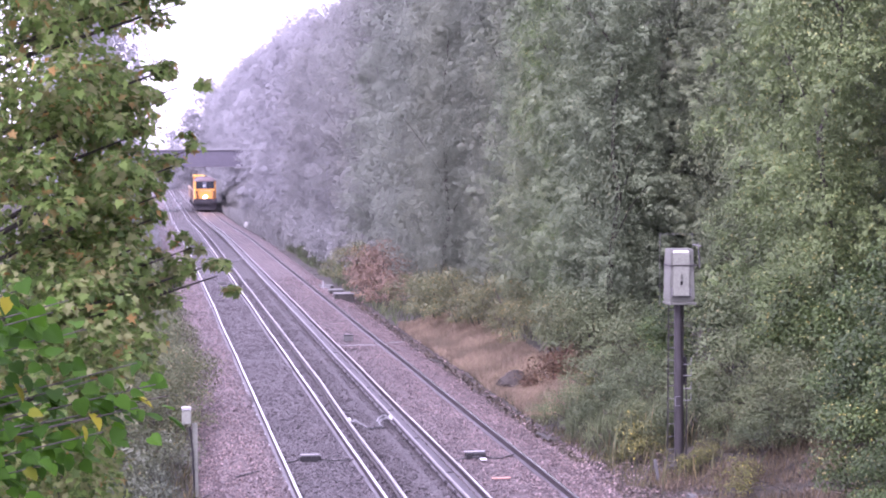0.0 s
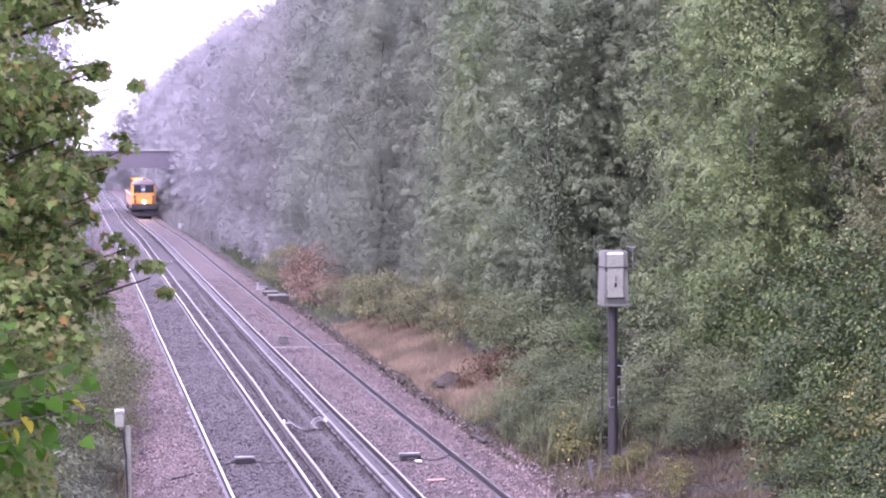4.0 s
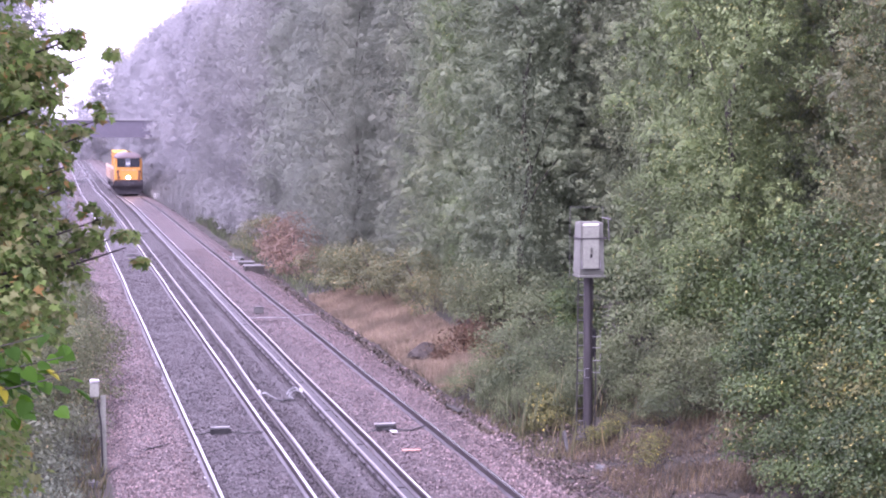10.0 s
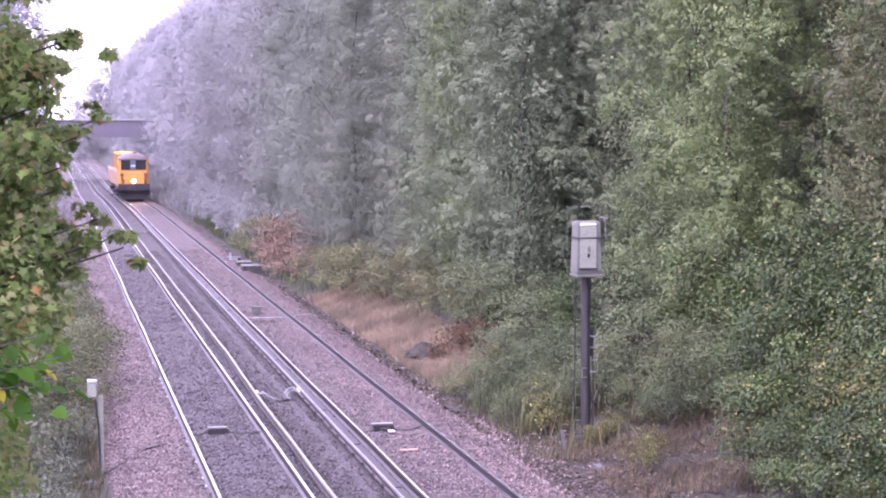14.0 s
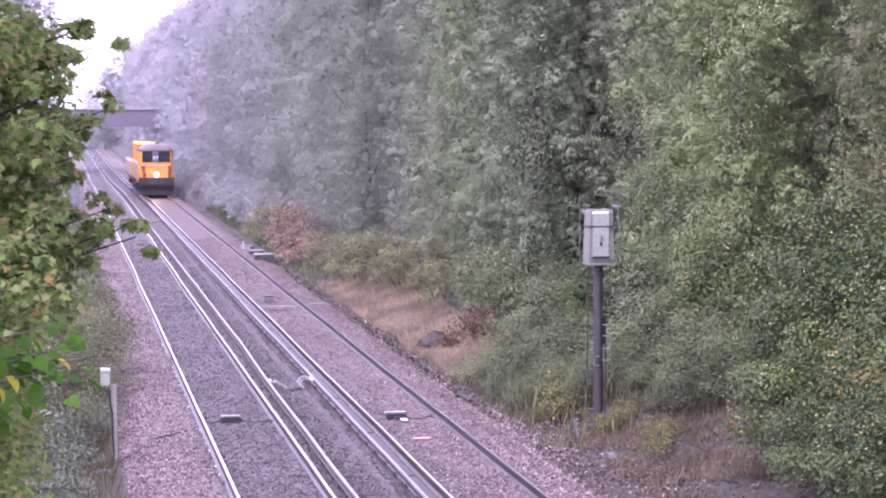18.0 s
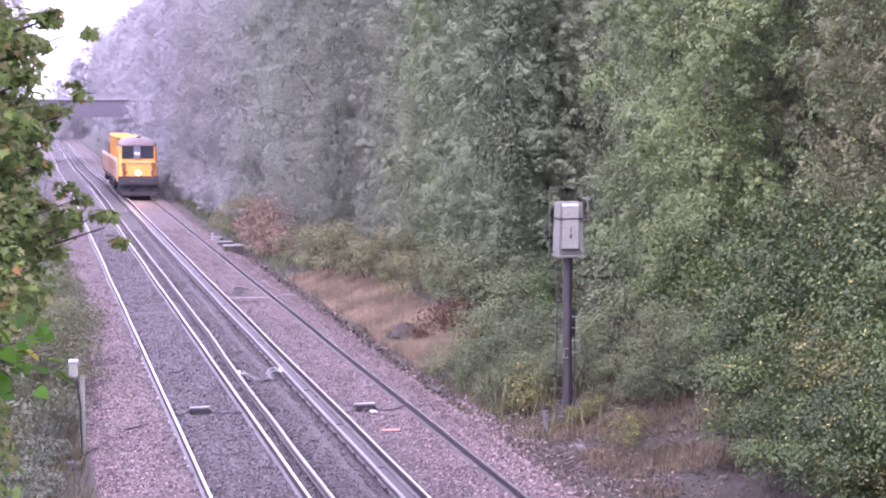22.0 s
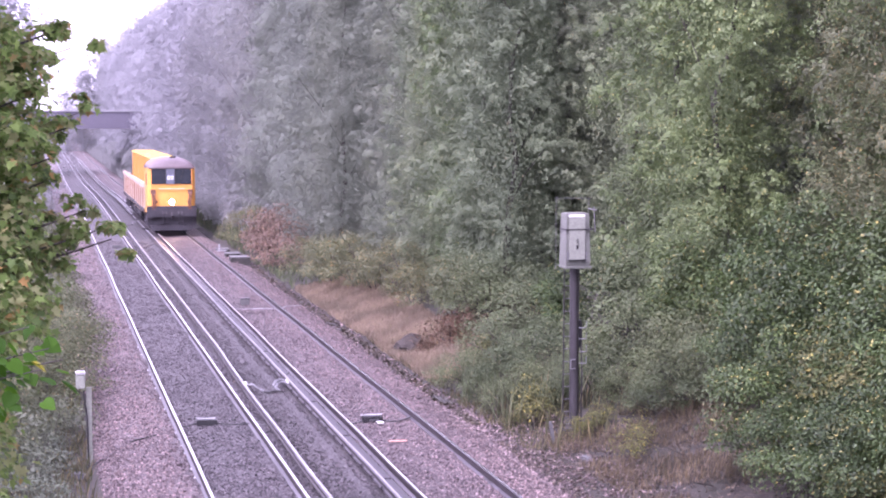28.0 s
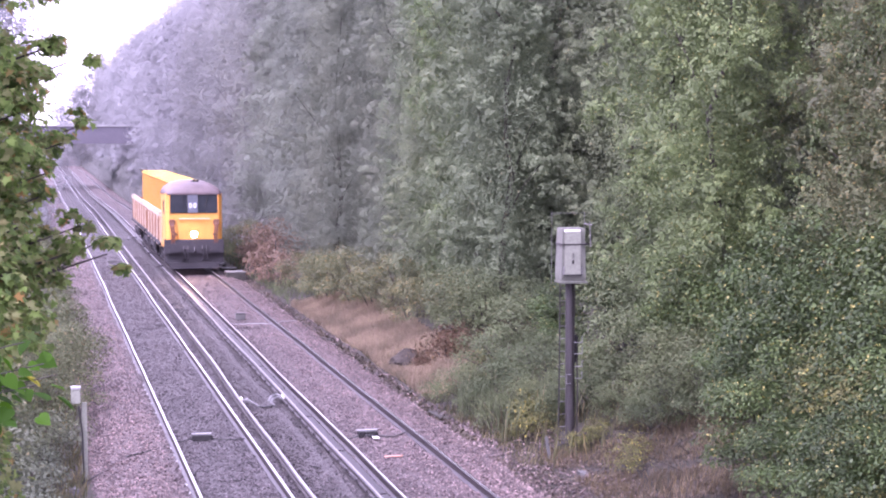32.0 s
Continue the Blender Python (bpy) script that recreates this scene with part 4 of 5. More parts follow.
def yellow_hood(parent, y0, y1, top):
    """A tall narrow yellow casing with ribbed roof and side posts."""
    # side and roof tones differ to imitate shade and light from above
    part("hood", box(1.22, y1 - y0, top - 2.09, (0, (y0 + y1) / 2, 2.13), 0.02), HOOD_YELLOW, parent, "tall narrow yellow casing")
    part("hood_roof", box(1.34, y1 - y0 + 0.08, 0.06, (0, (y0 + y1) / 2, top + 0.04), 0.015), PALE_YELLOW, parent, "paler yellow roof")
    n = int((y1 - y0) / 0.75)
    for i in range(n + 1):
        y = y0 + 0.1 + (y1 - y0 - 0.2) * i / n
        part("roof_rib", box(1.36, 0.10, 0.05, (0, y, top + 0.10), 0.012), PALE_YELLOW, parent)
        for x in (-0.63, 0.63):
            part("hood_post", box(0.05, 0.09, top - 2.15, (x, y, 2.15), 0.01), HOOD_YELLOW, parent)


def text_part(body, size, at, mat, parent):
    cu = bpy.data.curves.new("headcode_text", "FONT")
    cu.space_character = 1.25
    cu.body, cu.size, cu.align_x, cu.align_y, cu.extrude = body, size, "CENTER", "CENTER", 0.004
    cu.materials.append(mat)
    ob = new("headcode_text", cu)
    ob.parent = parent
    ob.matrix_basis = pose(*at, 90, 0, 0)
    return ob


TRAIN_X = 6.66


def make_locomotive():
    loco = holder("locomotive", pose(TRAIN_X, 190, 0), "yellow-fronted locomotive with a dark domed roof and lit headlamp", "locomotive")
    part("cab", cab_shell(), YELLOW, loco, "bright warning-yellow cab")
    part("cab_roof", cab_roof(), ROOF_GREY, loco, "sooty purple-grey domed roof")
    screen = part("windscreen", box(2.04, 0.05, 0.80, (0, -0.01, 2.52), 0.015), SCREEN, loco, "dark wrap-round windscreen")
    code = part("headcode_box", box(0.44, 0.05, 0.78, (-0.06, -0.03, 2.53), 0.01), CODE_BOX, loco, "blue-grey headcode panel")
    text_part("00", 0.29, (-0.06, -0.062, 2.84), CODE_WHITE, code)
    for x in (-0.52, 0.60):
        part("wiper", rod((x, -0.05, 3.28), (x * 0.75, -0.06, 2.74), 0.014, None, 6), BLACK, screen)
    for x in (-1.03, -0.29, 0.17, 1.03):
        part("window_post", box(0.05, 0.06, 0.82, (x, -0.025, 2.51), 0.01), BLACK if abs(x) < 0.5 else YELLOW, screen)
    part("rain_strip", box(2.3, 0.08, 0.05, (0, -0.04, 3.32), 0.015), ROOF_GREY, loco)
    part("waist_rail", rod((-0.62, -0.07, 2.28), (0.66, -0.07, 2.28), 0.025, None, 8), CREAM, loco, "pale handrail below the windscreen")
    for x in (-0.62, 0.66):
        part("rail_stub", rod((x, 0.03, 2.28), (x, -0.08, 2.28), 0.02, None, 6), CREAM, loco)
    lamp = part("headlamp", rod((-0.01, 0.02, 1.61), (-0.01, -0.05, 1.61), 0.17, 0.15, 20), UNDER, loco)
    part("lens", rod((-0.01, -0.05, 1.61), (-0.01, -0.065, 1.61), 0.12, 0.112, 20), LAMP, lamp, "glaring warm headlamp lens")
    for x in (-0.78, 0.86):
        m = part("marker_lamp", rod((x, 0.02, 1.62), (x, -0.03, 1.62), 0.07, None, 14), UNDER, loco)
        part("lens", rod((x, -0.03, 1.62), (x, -0.04, 1.62), 0.05, None, 14), HOSE, m)
    # jumper cables and air pipes at both corners
    for s in (-1, 1):
        cx = s * 0.94
        part("jumper_socket", box(0.26, 0.12, 0.26, (cx, -0.05, 2.0), 0.03), HOSE, loco, "rusty brown jumper socket")
        for k in range(3):
            x = cx + s * 0.06 * (k - 1)
            part("air_pipe", pipe([(x, -0.08, 2.14), (x, -0.16, 1.98), (x - s * 0.05, -0.17, 1.6), (x - s * 0.02, -0.1, 1.2)], 0.028, 7), HOSE, loco)
    part("horn", pipe([(-0.1, 0.25, 3.86), (0.0, 0.10, 3.90), (0.02, -0.02, 3.90)], [0.02, 0.03, 0.06], 8), BLACK, loco)
    part("horn", pipe([(0.1, 0.25, 3.86), (0.14, 0.10, 3.90), (0.16, -0.02, 3.90)], [0.02, 0.03, 0.06], 8), BLACK, loco)
    part("buffer_beam", box(2.52, 0.3, 0.62, (0, 0.02, 0.78), 0.04), UNDER, loco)
    part("valance", prism([(-1.25, 1.40), (-1.25, 0.42), (-0.95, 0.26), (0.95, 0.26), (1.25, 0.42), (1.25, 1.40)], 0.05, 0.32), UNDER, loco, "sooty black lower front")
    for x in (-0.86, 0.86):
        bf = part("buffer", rod((x, 0.0, 1.06), (x, -0.42, 1.06), 0.11, None, 14), UNDER, loco)
        part("buffer_head", box(0.44, 0.06, 0.36, (x, -0.45, 0.88), 0.02), UNDER, bf)
    part("coupling", pipe([(0, -0.05, 1.04), (0, -0.3, 1.06), (0, -0.36, 0.94), (0, -0.2, 0.74)], 0.045, 8), UNDER, loco)
    for x in (-0.45, -0.3, 0.34, 0.5):
        part("brake_hose", pipe([(x, -0.05, 1.2), (x, -0.22, 1.0), (x + 0.05, -0.2, 0.62), (x, -0.06, 0.5)], 0.03, 7), UNDER, loco)
    part("snowplough", prism([(-1.1, 0.42), (1.1, 0.42), (1.0, 0.16), (-1.0, 0.16)], -0.1, 0.0), UNDER, loco)
    for s in (-1, 1):
        part("cab_window", box(0.03, 0.7, 0.6, (s * 1.205, 0.95, 2.45), 0.01), SCREEN, loco)
        part("cab_door", box(0.03, 0.62, 1.9, (s * 1.212, 1.85, 1.12), 0.01), YELLOW, loco)
        part("grab_rail", rod((s * 1.25, 1.45, 1.2), (s * 1.25, 1.45, 2.6), 0.018, None, 6), CREAM, loco)
    ribbed_sides(loco, 2.64, 12.2, 5)
    yellow_hood(loco, 2.7, 12.1, 3.62)
    sets = []
    for y in (2.3, 10.2):
        bogie(loco, y, 2.6, 0.5)
        for k in (-1.3, 1.3):
            sets.append((wheelset(loco, y + k, 0.5), y + k, 0.5))
    return loco, sets


def make_wagon():
    w = holder("wagon", pose(TRAIN_X, 203, 0), "cream and rusty ribbed wagon with a tall yellow casing", "wagon")
    ribbed_sides(w, 0.0, 11.4, 6)
    yellow_hood(w, 0.05, 11.3, 3.60)
    part("end_panel", box(2.4, 0.08, 1.2, (0, 11.42, 1.05)), TAN, w)
    part("drawbar", rod((0, -0.9, 1.0), (0, 0.1, 1.0), 0.07, None, 10), UNDER, w)
    sets = []
    for y in (1.9, 9.4):
        bogie(w, y, 1.9, 0.45)
        for k in (-0.95, 0.95):
            sets.append((wheelset(w, y + k, 0.45), y + k, 0.45))
    return w, sets


# ---- trees and undergrowth ----


def put(proto, spots, rng, first=True):
    """Copies of a thing at (x, y, scale) on the bank."""
    for i, (x, y, s) in enumerate(spots):
        m = pose(x, y, bank(x) - dip(y) - 0.05, 0, 0, rng.uniform(0, 360)) @ Matrix.Diagonal((s, s, s * rng.uniform(0.92, 1.08), 1))
        if i == 0 and first:
            proto.matrix_world = m
            continue
        c = copy_thing(proto, Matrix())
        c.matrix_basis = m


LEFT_FAR = ((-4.4, 150.0, 0.95), (-6.5, 154.0, 1.0), (-4.8, 158.0, 0.85), (-7.5, 149.0, 0.9), (-2.3, 112.0, 1.15), (-3.7, 121.0, 1.15), (-4.6, 131.0, 1.0), (-3.6, 138.0, 0.8))


def make_woods():
    rng = np.random.default_rng(21)
    g = "trees on the cutting side"
    near = [make_tree(rng, 13.5, 2.5, 0.3, 66, 0.78, 26, 52, 0.058, m, "tall leafy tree on the cutting side, " + w, g, ruffle=0.24, smooth=0.68, fill=6)
            for m, w in ((LEAF_LIT, "fresh light green"), (LEAF_TURNING, "olive green and turning"), (LEAF_HAZE_ASH, "dull green"), (LEAF_SHADE, "greyed as in shade"))]
    # leaf and bark colours pale from group to group to stand for haze
    mid = [make_tree(rng, 14, 2.6, 0.3, 62, 0.84, 22, 54, 0.058, m, "dull green leafy tree beside the track", g, ruffle=0.17, smooth=0.8, fill=9) for m in (LEAF_HAZE_MID, LEAF_HAZE_OLIVE)]
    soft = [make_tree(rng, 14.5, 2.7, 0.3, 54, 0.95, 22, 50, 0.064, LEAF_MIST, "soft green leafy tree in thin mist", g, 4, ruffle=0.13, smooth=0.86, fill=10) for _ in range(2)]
    grey = [make_tree(rng, 15, 2.8, 0.3, 50, 1.05, 20, 46, 0.075, LEAF_HAZE_GREY, "grey-green leafy tree in thin mist", g, 4, "tree", BARK_GREY, 0.1, 0.9, 12) for _ in range(2)]
    pewter = [make_tree(rng, 15.5, 3.0, 0.3, 42, 1.25, 18, 40, 0.10, LEAF_HAZE_PEWTER, "pale grey tree in the mist", g, 3, "tree", BARK_GREY, 0.1, 0.88, 6)]
    silver = [make_tree(rng, 16, 3.2, 0.3, 40, 1.4, 18, 36, 0.11, LEAF_HAZE_SILVER, "pale silvery tree in the mist", g, 3, "tree", BARK_PALE, 0.08, 0.92, 5) for _ in range(2)]
    white = [make_tree(rng, 16.5, 3.6, 0.2, 30, 1.8, 18, 44, 0.14, LEAF_HAZE_WHITE, "whitish tree far off in the mist", g, 2, "tree", BARK_PALE, 0.06, 0.96, 2) for _ in range(2)]
    spots = {k: [] for k in range(6)}

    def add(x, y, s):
        # distance picks the haze tone; trees left of the line count as farther
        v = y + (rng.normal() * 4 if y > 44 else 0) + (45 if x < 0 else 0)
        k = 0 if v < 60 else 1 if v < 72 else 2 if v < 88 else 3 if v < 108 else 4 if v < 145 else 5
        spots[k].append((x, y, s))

    # light green trees stand forward beside the signal, shade-greyed ones fill the gaps behind them
    places = ([(15.2, 38.5, 0.92), (14.6, 34.6, 0.82), (17.2, 31.5, 1.0), (16.6, 27.2, 0.95), (13.2, 50.5, 0.9), (19.3, 27.0, 1.05)],
              [(16.3, 29.6, 0.85), (18.4, 34.6, 1.0), (16.0, 24.0, 0.95), (20.6, 31.0, 1.1)],
              [(12.9, 48.6, 0.8), (13.1, 46.6, 0.78), (13.1, 54.2, 0.85), (16.0, 51.0, 1.0), (17.4, 54.5, 1.1), (16.2, 45.2, 0.8), (14.9, 52.6, 0.95), (17.6, 40.8, 1.0), (12.6, 52.0, 0.75), (21.5, 36.0, 1.1), (15.8, 21.5, 0.9)],
              [(19.6, 56.0, 1.2), (17.4, 47.4, 1.0), (18.9, 44.5, 1.1), (17.2, 50.5, 1.1), (19.9, 39.0, 1.1), (19.4, 48.5, 1.15), (22.5, 42.0, 1.2), (18.2, 37.0, 0.95), (20.0, 52.0, 1.2), (22.0, 47.0, 1.2), (23.6, 33.0, 1.2), (24.6, 37.5, 1.2), (22.2, 27.5, 1.15), (18.0, 23.8, 1.0), (25.5, 30.5, 1.2), (20.5, 23.5, 1.1), (23.6, 51.0, 1.3), (26.5, 42.0, 1.3)])
    for proto, spots_of in zip(near, places):
        put(proto, spots_of, rng)
    # beyond, the front row stands in and out of the wood's edge, closed by rows behind
    y = 56.0
    while y < 340:
        edge = 12.6 if y < 92 else 13.8
        add(edge + rng.uniform(-0.9, 1.5), y, rng.uniform(0.78, 1.12))
        add(edge + 3.4 + rng.uniform(-0.8, 0.8), y + rng.uniform(-1.5, 1.5), rng.uniform(0.95, 1.15))
        if y < 110:
            add(edge + 6.4 + rng.uniform(-0.8, 0.8), y + rng.uniform(-1.5, 1.5), rng.uniform(1.0, 1.2))
        y += rng.uniform(3.4, 4.8) if y < 170 else rng.uniform(5, 7)
    for x, y, k in LEFT_FAR:
        add(x, y, k)
    # a bank of trees closes the line, placed and sized to fit the camera's skyline
    for x, k in ((5.0, 0.72), (8.0, 1.0), (11.6, 1.22), (16.0, 1.35), (20.5, 1.3), (25.5, 1.4), (30.5, 1.35)):
        add(x, 303 + 4 * (x % 3), k)
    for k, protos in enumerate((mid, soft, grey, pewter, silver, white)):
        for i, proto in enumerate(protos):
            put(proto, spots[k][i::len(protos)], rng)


def make_shrub(rng, height, radius, lumps, per, size, mat, label, group="undergrowth", name="shrub", shape=LEAF_PLAIN, bark=None):
    s = holder(name, Matrix(), label, "shrub", group)
    ang = rng.uniform(0, math.tau, lumps)
    rr = radius * np.sqrt(rng.uniform(0.02, 1, lumps))
    h = height * (0.2 + 0.62 * rng.uniform(0, 1, lumps)) * np.sqrt(np.maximum(1 - (rr / radius) ** 2 * 0.65, 0.1))
    c = np.stack([rr * np.cos(ang), rr * np.sin(ang), h], 1)
    for k in range(4):
        tip = Vector(c[k * lumps // 4])
        part("stem", pipe([Vector((tip.x * 0.15, tip.y * 0.15, -0.15)), Vector((tip.x * 0.5, tip.y * 0.5, tip.z * 0.6)), tip], [0.03, 0.02, 0.008], 5), bark or BARK, s)
    f = new("leaves", foliage("leaves", rng, c, np.full(lumps, 0.30 * height ** 0.5) * rng.uniform(0.7, 1.3, lumps), per, size, mat, shape))
    f.parent = s
    return s


def make_undergrowth():
    rng = np.random.default_rng(33)
    green = make_shrub(rng, 1.9, 1.2, 40, 170, 0.062, LEAF_SHRUB, "low tangled green shrub at the foot of the trees")
    put(green, [(11.0, 36.5, 0.9), (12.6, 33.5, 1.1), (11.9, 39.5, 1.1), (13.2, 36.2, 1.4), (10.4, 34.2, 0.62), (12.6, 29.6, 0.8), (13.6, 26.6, 1.0), (12.0, 44.5, 1.3), (11.4, 31.6, 0.6), (11.7, 30.4, 0.6), (12.4, 30.8, 0.9), (11.2, 33.2, 0.75), (13.0, 32.0, 1.1)], rng)
    hazel = make_shrub(rng, 3.6, 2.0, 64, 420, 0.072, LEAF_HAZEL, "tall dense green hazel at the foot of the bank")
    put(hazel, [(12.0, 24.6, 0.78), (11.3, 22.8, 0.62), (11.5, 21.2, 0.7), (12.6, 26.4, 0.78), (13.3, 28.6, 0.75), (12.0, 21.6, 0.75), (12.9, 20.0, 0.9), (13.9, 23.0, 1.0), (13.7, 26.9, 1.0), (14.6, 20.4, 1.1), (14.6, 29.6, 1.05), (14.6, 33.8, 0.95), (15.6, 24.8, 1.3), (13.0, 38.2, 0.7)], rng)
    gold = make_shrub(rng, 2.6, 1.2, 36, 160, 0.06, LEAF_YELLOW, "yellowing shrub among the green hazels", shape=LEAF_PLAIN)
    put(gold, [(11.25, 21.0, 0.7), (12.7, 23.8, 1.15), (11.95, 21.7, 0.9), (12.5, 22.6, 1.1), (14.05, 24.6, 0.8), (14.4, 25.6, 0.9), (13.6, 22.6, 0.7), (14.9, 27.2, 1.0)], rng)
    sapling = make_shrub(rng, 1.5, 0.55, 16, 40, 0.085, LEAF_YELLOW, "thin yellow-green sapling on the bare ground")
    put(sapling, [(10.25, 28.4, 0.6), (10.75, 29.3, 0.5)], rng)
    pale = make_shrub(rng, 1.7, 1.15, 30, 160, 0.058, LEAF_SHRUB, "pale grey-green willow shrub beside the track")
    put(pale, [(9.7, 34.4, 0.55), (10.2, 33.6, 0.6), (9.55, 35.8, 0.5), (9.35, 38.9, 0.4), (10.0, 35.6, 0.85), (9.8, 37.6, 0.75), (10.9, 38.4, 1.05), (11.6, 34.0, 0.9), (11.7, 45.6, 1.0)], rng)
    far = make_shrub(rng, 2.2, 1.3, 34, 190, 0.066, LEAF_TURNING, "grey-green scrub along the cess")
    spots, y = [(11.45, 47.4, 0.95), (11.2, 50.0, 0.8), (11.4, 52.4, 1.05), (11.0, 54.8, 0.9), (10.8, 57.4, 1.05), (10.5, 60.0, 1.0)], 62.0
    while y < 84:
        if not 66 < y < 79:
            spots.append((10.1 + rng.uniform(-0.3, 0.5), y, rng.uniform(0.7, 1.15)))
        y += rng.uniform(2.2, 3.6)
    put(far, spots, rng)
    # far scrub takes pale leaf and bark colours in place of haze
    wan = make_shrub(rng, 2.2, 1.4, 30, 130, 0.13, LEAF_HAZE_SILVER, "pale scrub along the cess in the mist", bark=BARK_PALE)
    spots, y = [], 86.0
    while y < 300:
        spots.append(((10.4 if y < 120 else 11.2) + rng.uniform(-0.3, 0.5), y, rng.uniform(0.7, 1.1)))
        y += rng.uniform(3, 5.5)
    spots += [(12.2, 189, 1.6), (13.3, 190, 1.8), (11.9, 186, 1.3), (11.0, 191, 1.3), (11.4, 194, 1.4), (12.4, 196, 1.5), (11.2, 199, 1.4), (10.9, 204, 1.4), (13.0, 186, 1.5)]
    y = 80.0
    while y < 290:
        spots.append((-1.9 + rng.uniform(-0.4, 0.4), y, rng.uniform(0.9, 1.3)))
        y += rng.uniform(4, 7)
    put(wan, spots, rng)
    red = make_shrub(rng, 1.7, 1.0, 26, 70, 0.11, LEAF_RUST, "rusty red dying shrub beside the cable chambers")
    put(red, [(9.7, 68.6, 0.85), (9.9, 71.2, 1.1), (10.4, 74.2, 1.3), (10.7, 77.4, 1.35), (9.8, 76.0, 0.9)], rng)
    dark = make_shrub(rng, 1.3, 0.8, 20, 70, 0.09, LEAF_DARKRED, "dark reddish dead shrub on the bank")
    put(dark, [(10.45, 42.9, 0.95), (10.95, 43.5, 0.9), (9.95, 42.9, 0.45)], rng)
    weed = make_shrub(rng, 1.1, 0.5, 18, 50, 0.075, LEAF_YELLOW, "tall yellowing weeds near the signal post")
    put(weed, [(10.1, 30.75, 0.5), (10.4, 30.9, 0.5), (9.75, 32.6, 0.75), (10.0, 33.4, 0.95), (10.65, 31.2, 0.5), (9.45, 33.1, 0.45), (10.6, 39.6, 0.9)], rng)
    left = make_shrub(rng, 2.7, 1.3, 60, 150, 0.065, LEAF_BRAMBLE, "grey-green bramble thicket along the cess", "bramble thicket")
    put(left, [(-0.35, 35.0, 0.95), (0.05, 38.0, 0.98), (0.15, 41.0, 1.0), (0.1, 44.5, 1.0), (-0.1, 48.5, 1.0), (-0.2, 53.0, 1.05), (-0.3, 58.0, 1.05), (-0.5, 64.0, 1.2), (-0.8, 72, 1.2), (-0.9, 32.8, 0.95), (-1.9, 36, 1.3), (-2.0, 42, 1.4), (-2.2, 49, 1.5), (-2.3, 57, 1.6), (-1.7, 30.0, 1.15)], rng)
    lowl = make_shrub(rng, 1.5, 0.9, 30, 80, 0.075, LEAF_SHADE, "low green bramble beside the lineside post", "bramble thicket")
    put(lowl, [(-0.25, 30.4, 0.8), (0.2, 33.6, 0.8), (-0.5, 28.6, 0.9), (-0.1, 32.2, 0.6), (-1.2, 30.5, 1.3), (-0.2, 26.8, 0.7)], rng)


def make_heap():
    """A low dark heap on the bank."""
    bm = bmesh.new()
    bmesh.ops.create_icosphere(bm, subdivisions=3, radius=1.0)
    for v in bm.verts:
        k = 1 + 0.3 * noise.noise(v.co * 1.9) + 0.24 * noise.noise(v.co * 5)
        v.co = Vector((v.co.x * 0.42 * k, v.co.y * 0.5 * k, max(v.co.z, -0.2) * 0.32 * k * (1.25 - 0.6 * (v.co.x ** 2 + v.co.y ** 2))))
    h = part("spoil_mound", bm, SPOIL)
    h.matrix_world = pose(9.72, 44.3, bank(9.72) + 0.06)
    tagged(h, "low dark heap of spoil in dry grass", "heap")


def make_grass():
    rng = np.random.default_rng(44)

    def patch(name, n, x0, x1, y0, y1, tall, mat, label, shape=BLADE):
        x, y = rng.uniform(x0, x1, n), rng.uniform(y0, y1, n)
        keep = np.array([noise.noise((a * 0.9, b * 0.6, 3)) > (-0.22 if n < 30000 else -0.5) for a, b in zip(x, y)])
        x, y = x[keep], y[keep]
        z = np.array([ground_z(a, b) for a, b in zip(x, y)]) - 0.02
        m = len(x)
        along = np.stack([rng.normal(size=m) * 0.4, rng.normal(size=m) * 0.4, np.ones(m)], 1)
        normal = np.stack([rng.normal(size=m), -np.abs(rng.normal(size=m)) - 0.3, np.full(m, 0.1)], 1)
        me = scatter(name, np.stack([x, y, z], 1), normal, along, tall * rng.uniform(0.5, 1.3, m), shape, mat)
        tagged(new(name, me), label, "grass", kind="stuff")

    patch("dead_bracken", 52000, 9.05, 11.2, 39.5, 61, 0.24, STRAW, "dry rust-coloured grass and bracken on the bank")
    patch("rough_grass", 17000, 9.0, 13.5, 30.6, 47, 0.2, GRASS, "rough yellowing grass beside the signal post")
    patch("short_straw", 11000, 9.5, 13.0, 25.0, 31.5, 0.2, DRY, "thin dry grass on bare trackside ground")
    patch("tall_weeds", 420, 9.3, 12.2, 29.6, 36, 0.6, GRASS, "tall pale wispy weeds round the signal post", WISP)
    patch("willow_wisps", 500, 9.2, 10.9, 32.6, 39, 0.85, LEAF_BRAMBLE, "thin grey-green willow shoots beside the trough", WISP)
    patch("cess_grass", 9000, -1.6, 0.85, 24, 60, 0.32, GRASS, "ragged grass at the edge of the ballast")
    patch("far_grass", 12000, 9.0, 12.0, 60, 150, 0.4, LEAF_SHRUB, "dull grey-green grass along the cess")
    # far verge grass is coloured pale, with the haze in its blades
    patch("misty_verge", 16000, 8.6, 13.0, 110, 300, 1.0, LEAF_HAZE_SILVER, "pale rough grass along the cess in the mist")
    patch("misty_verge", 12000, -5.0, 1.0, 105, 300, 0.9, LEAF_HAZE_SILVER, "pale rough grass along the cess in the mist")


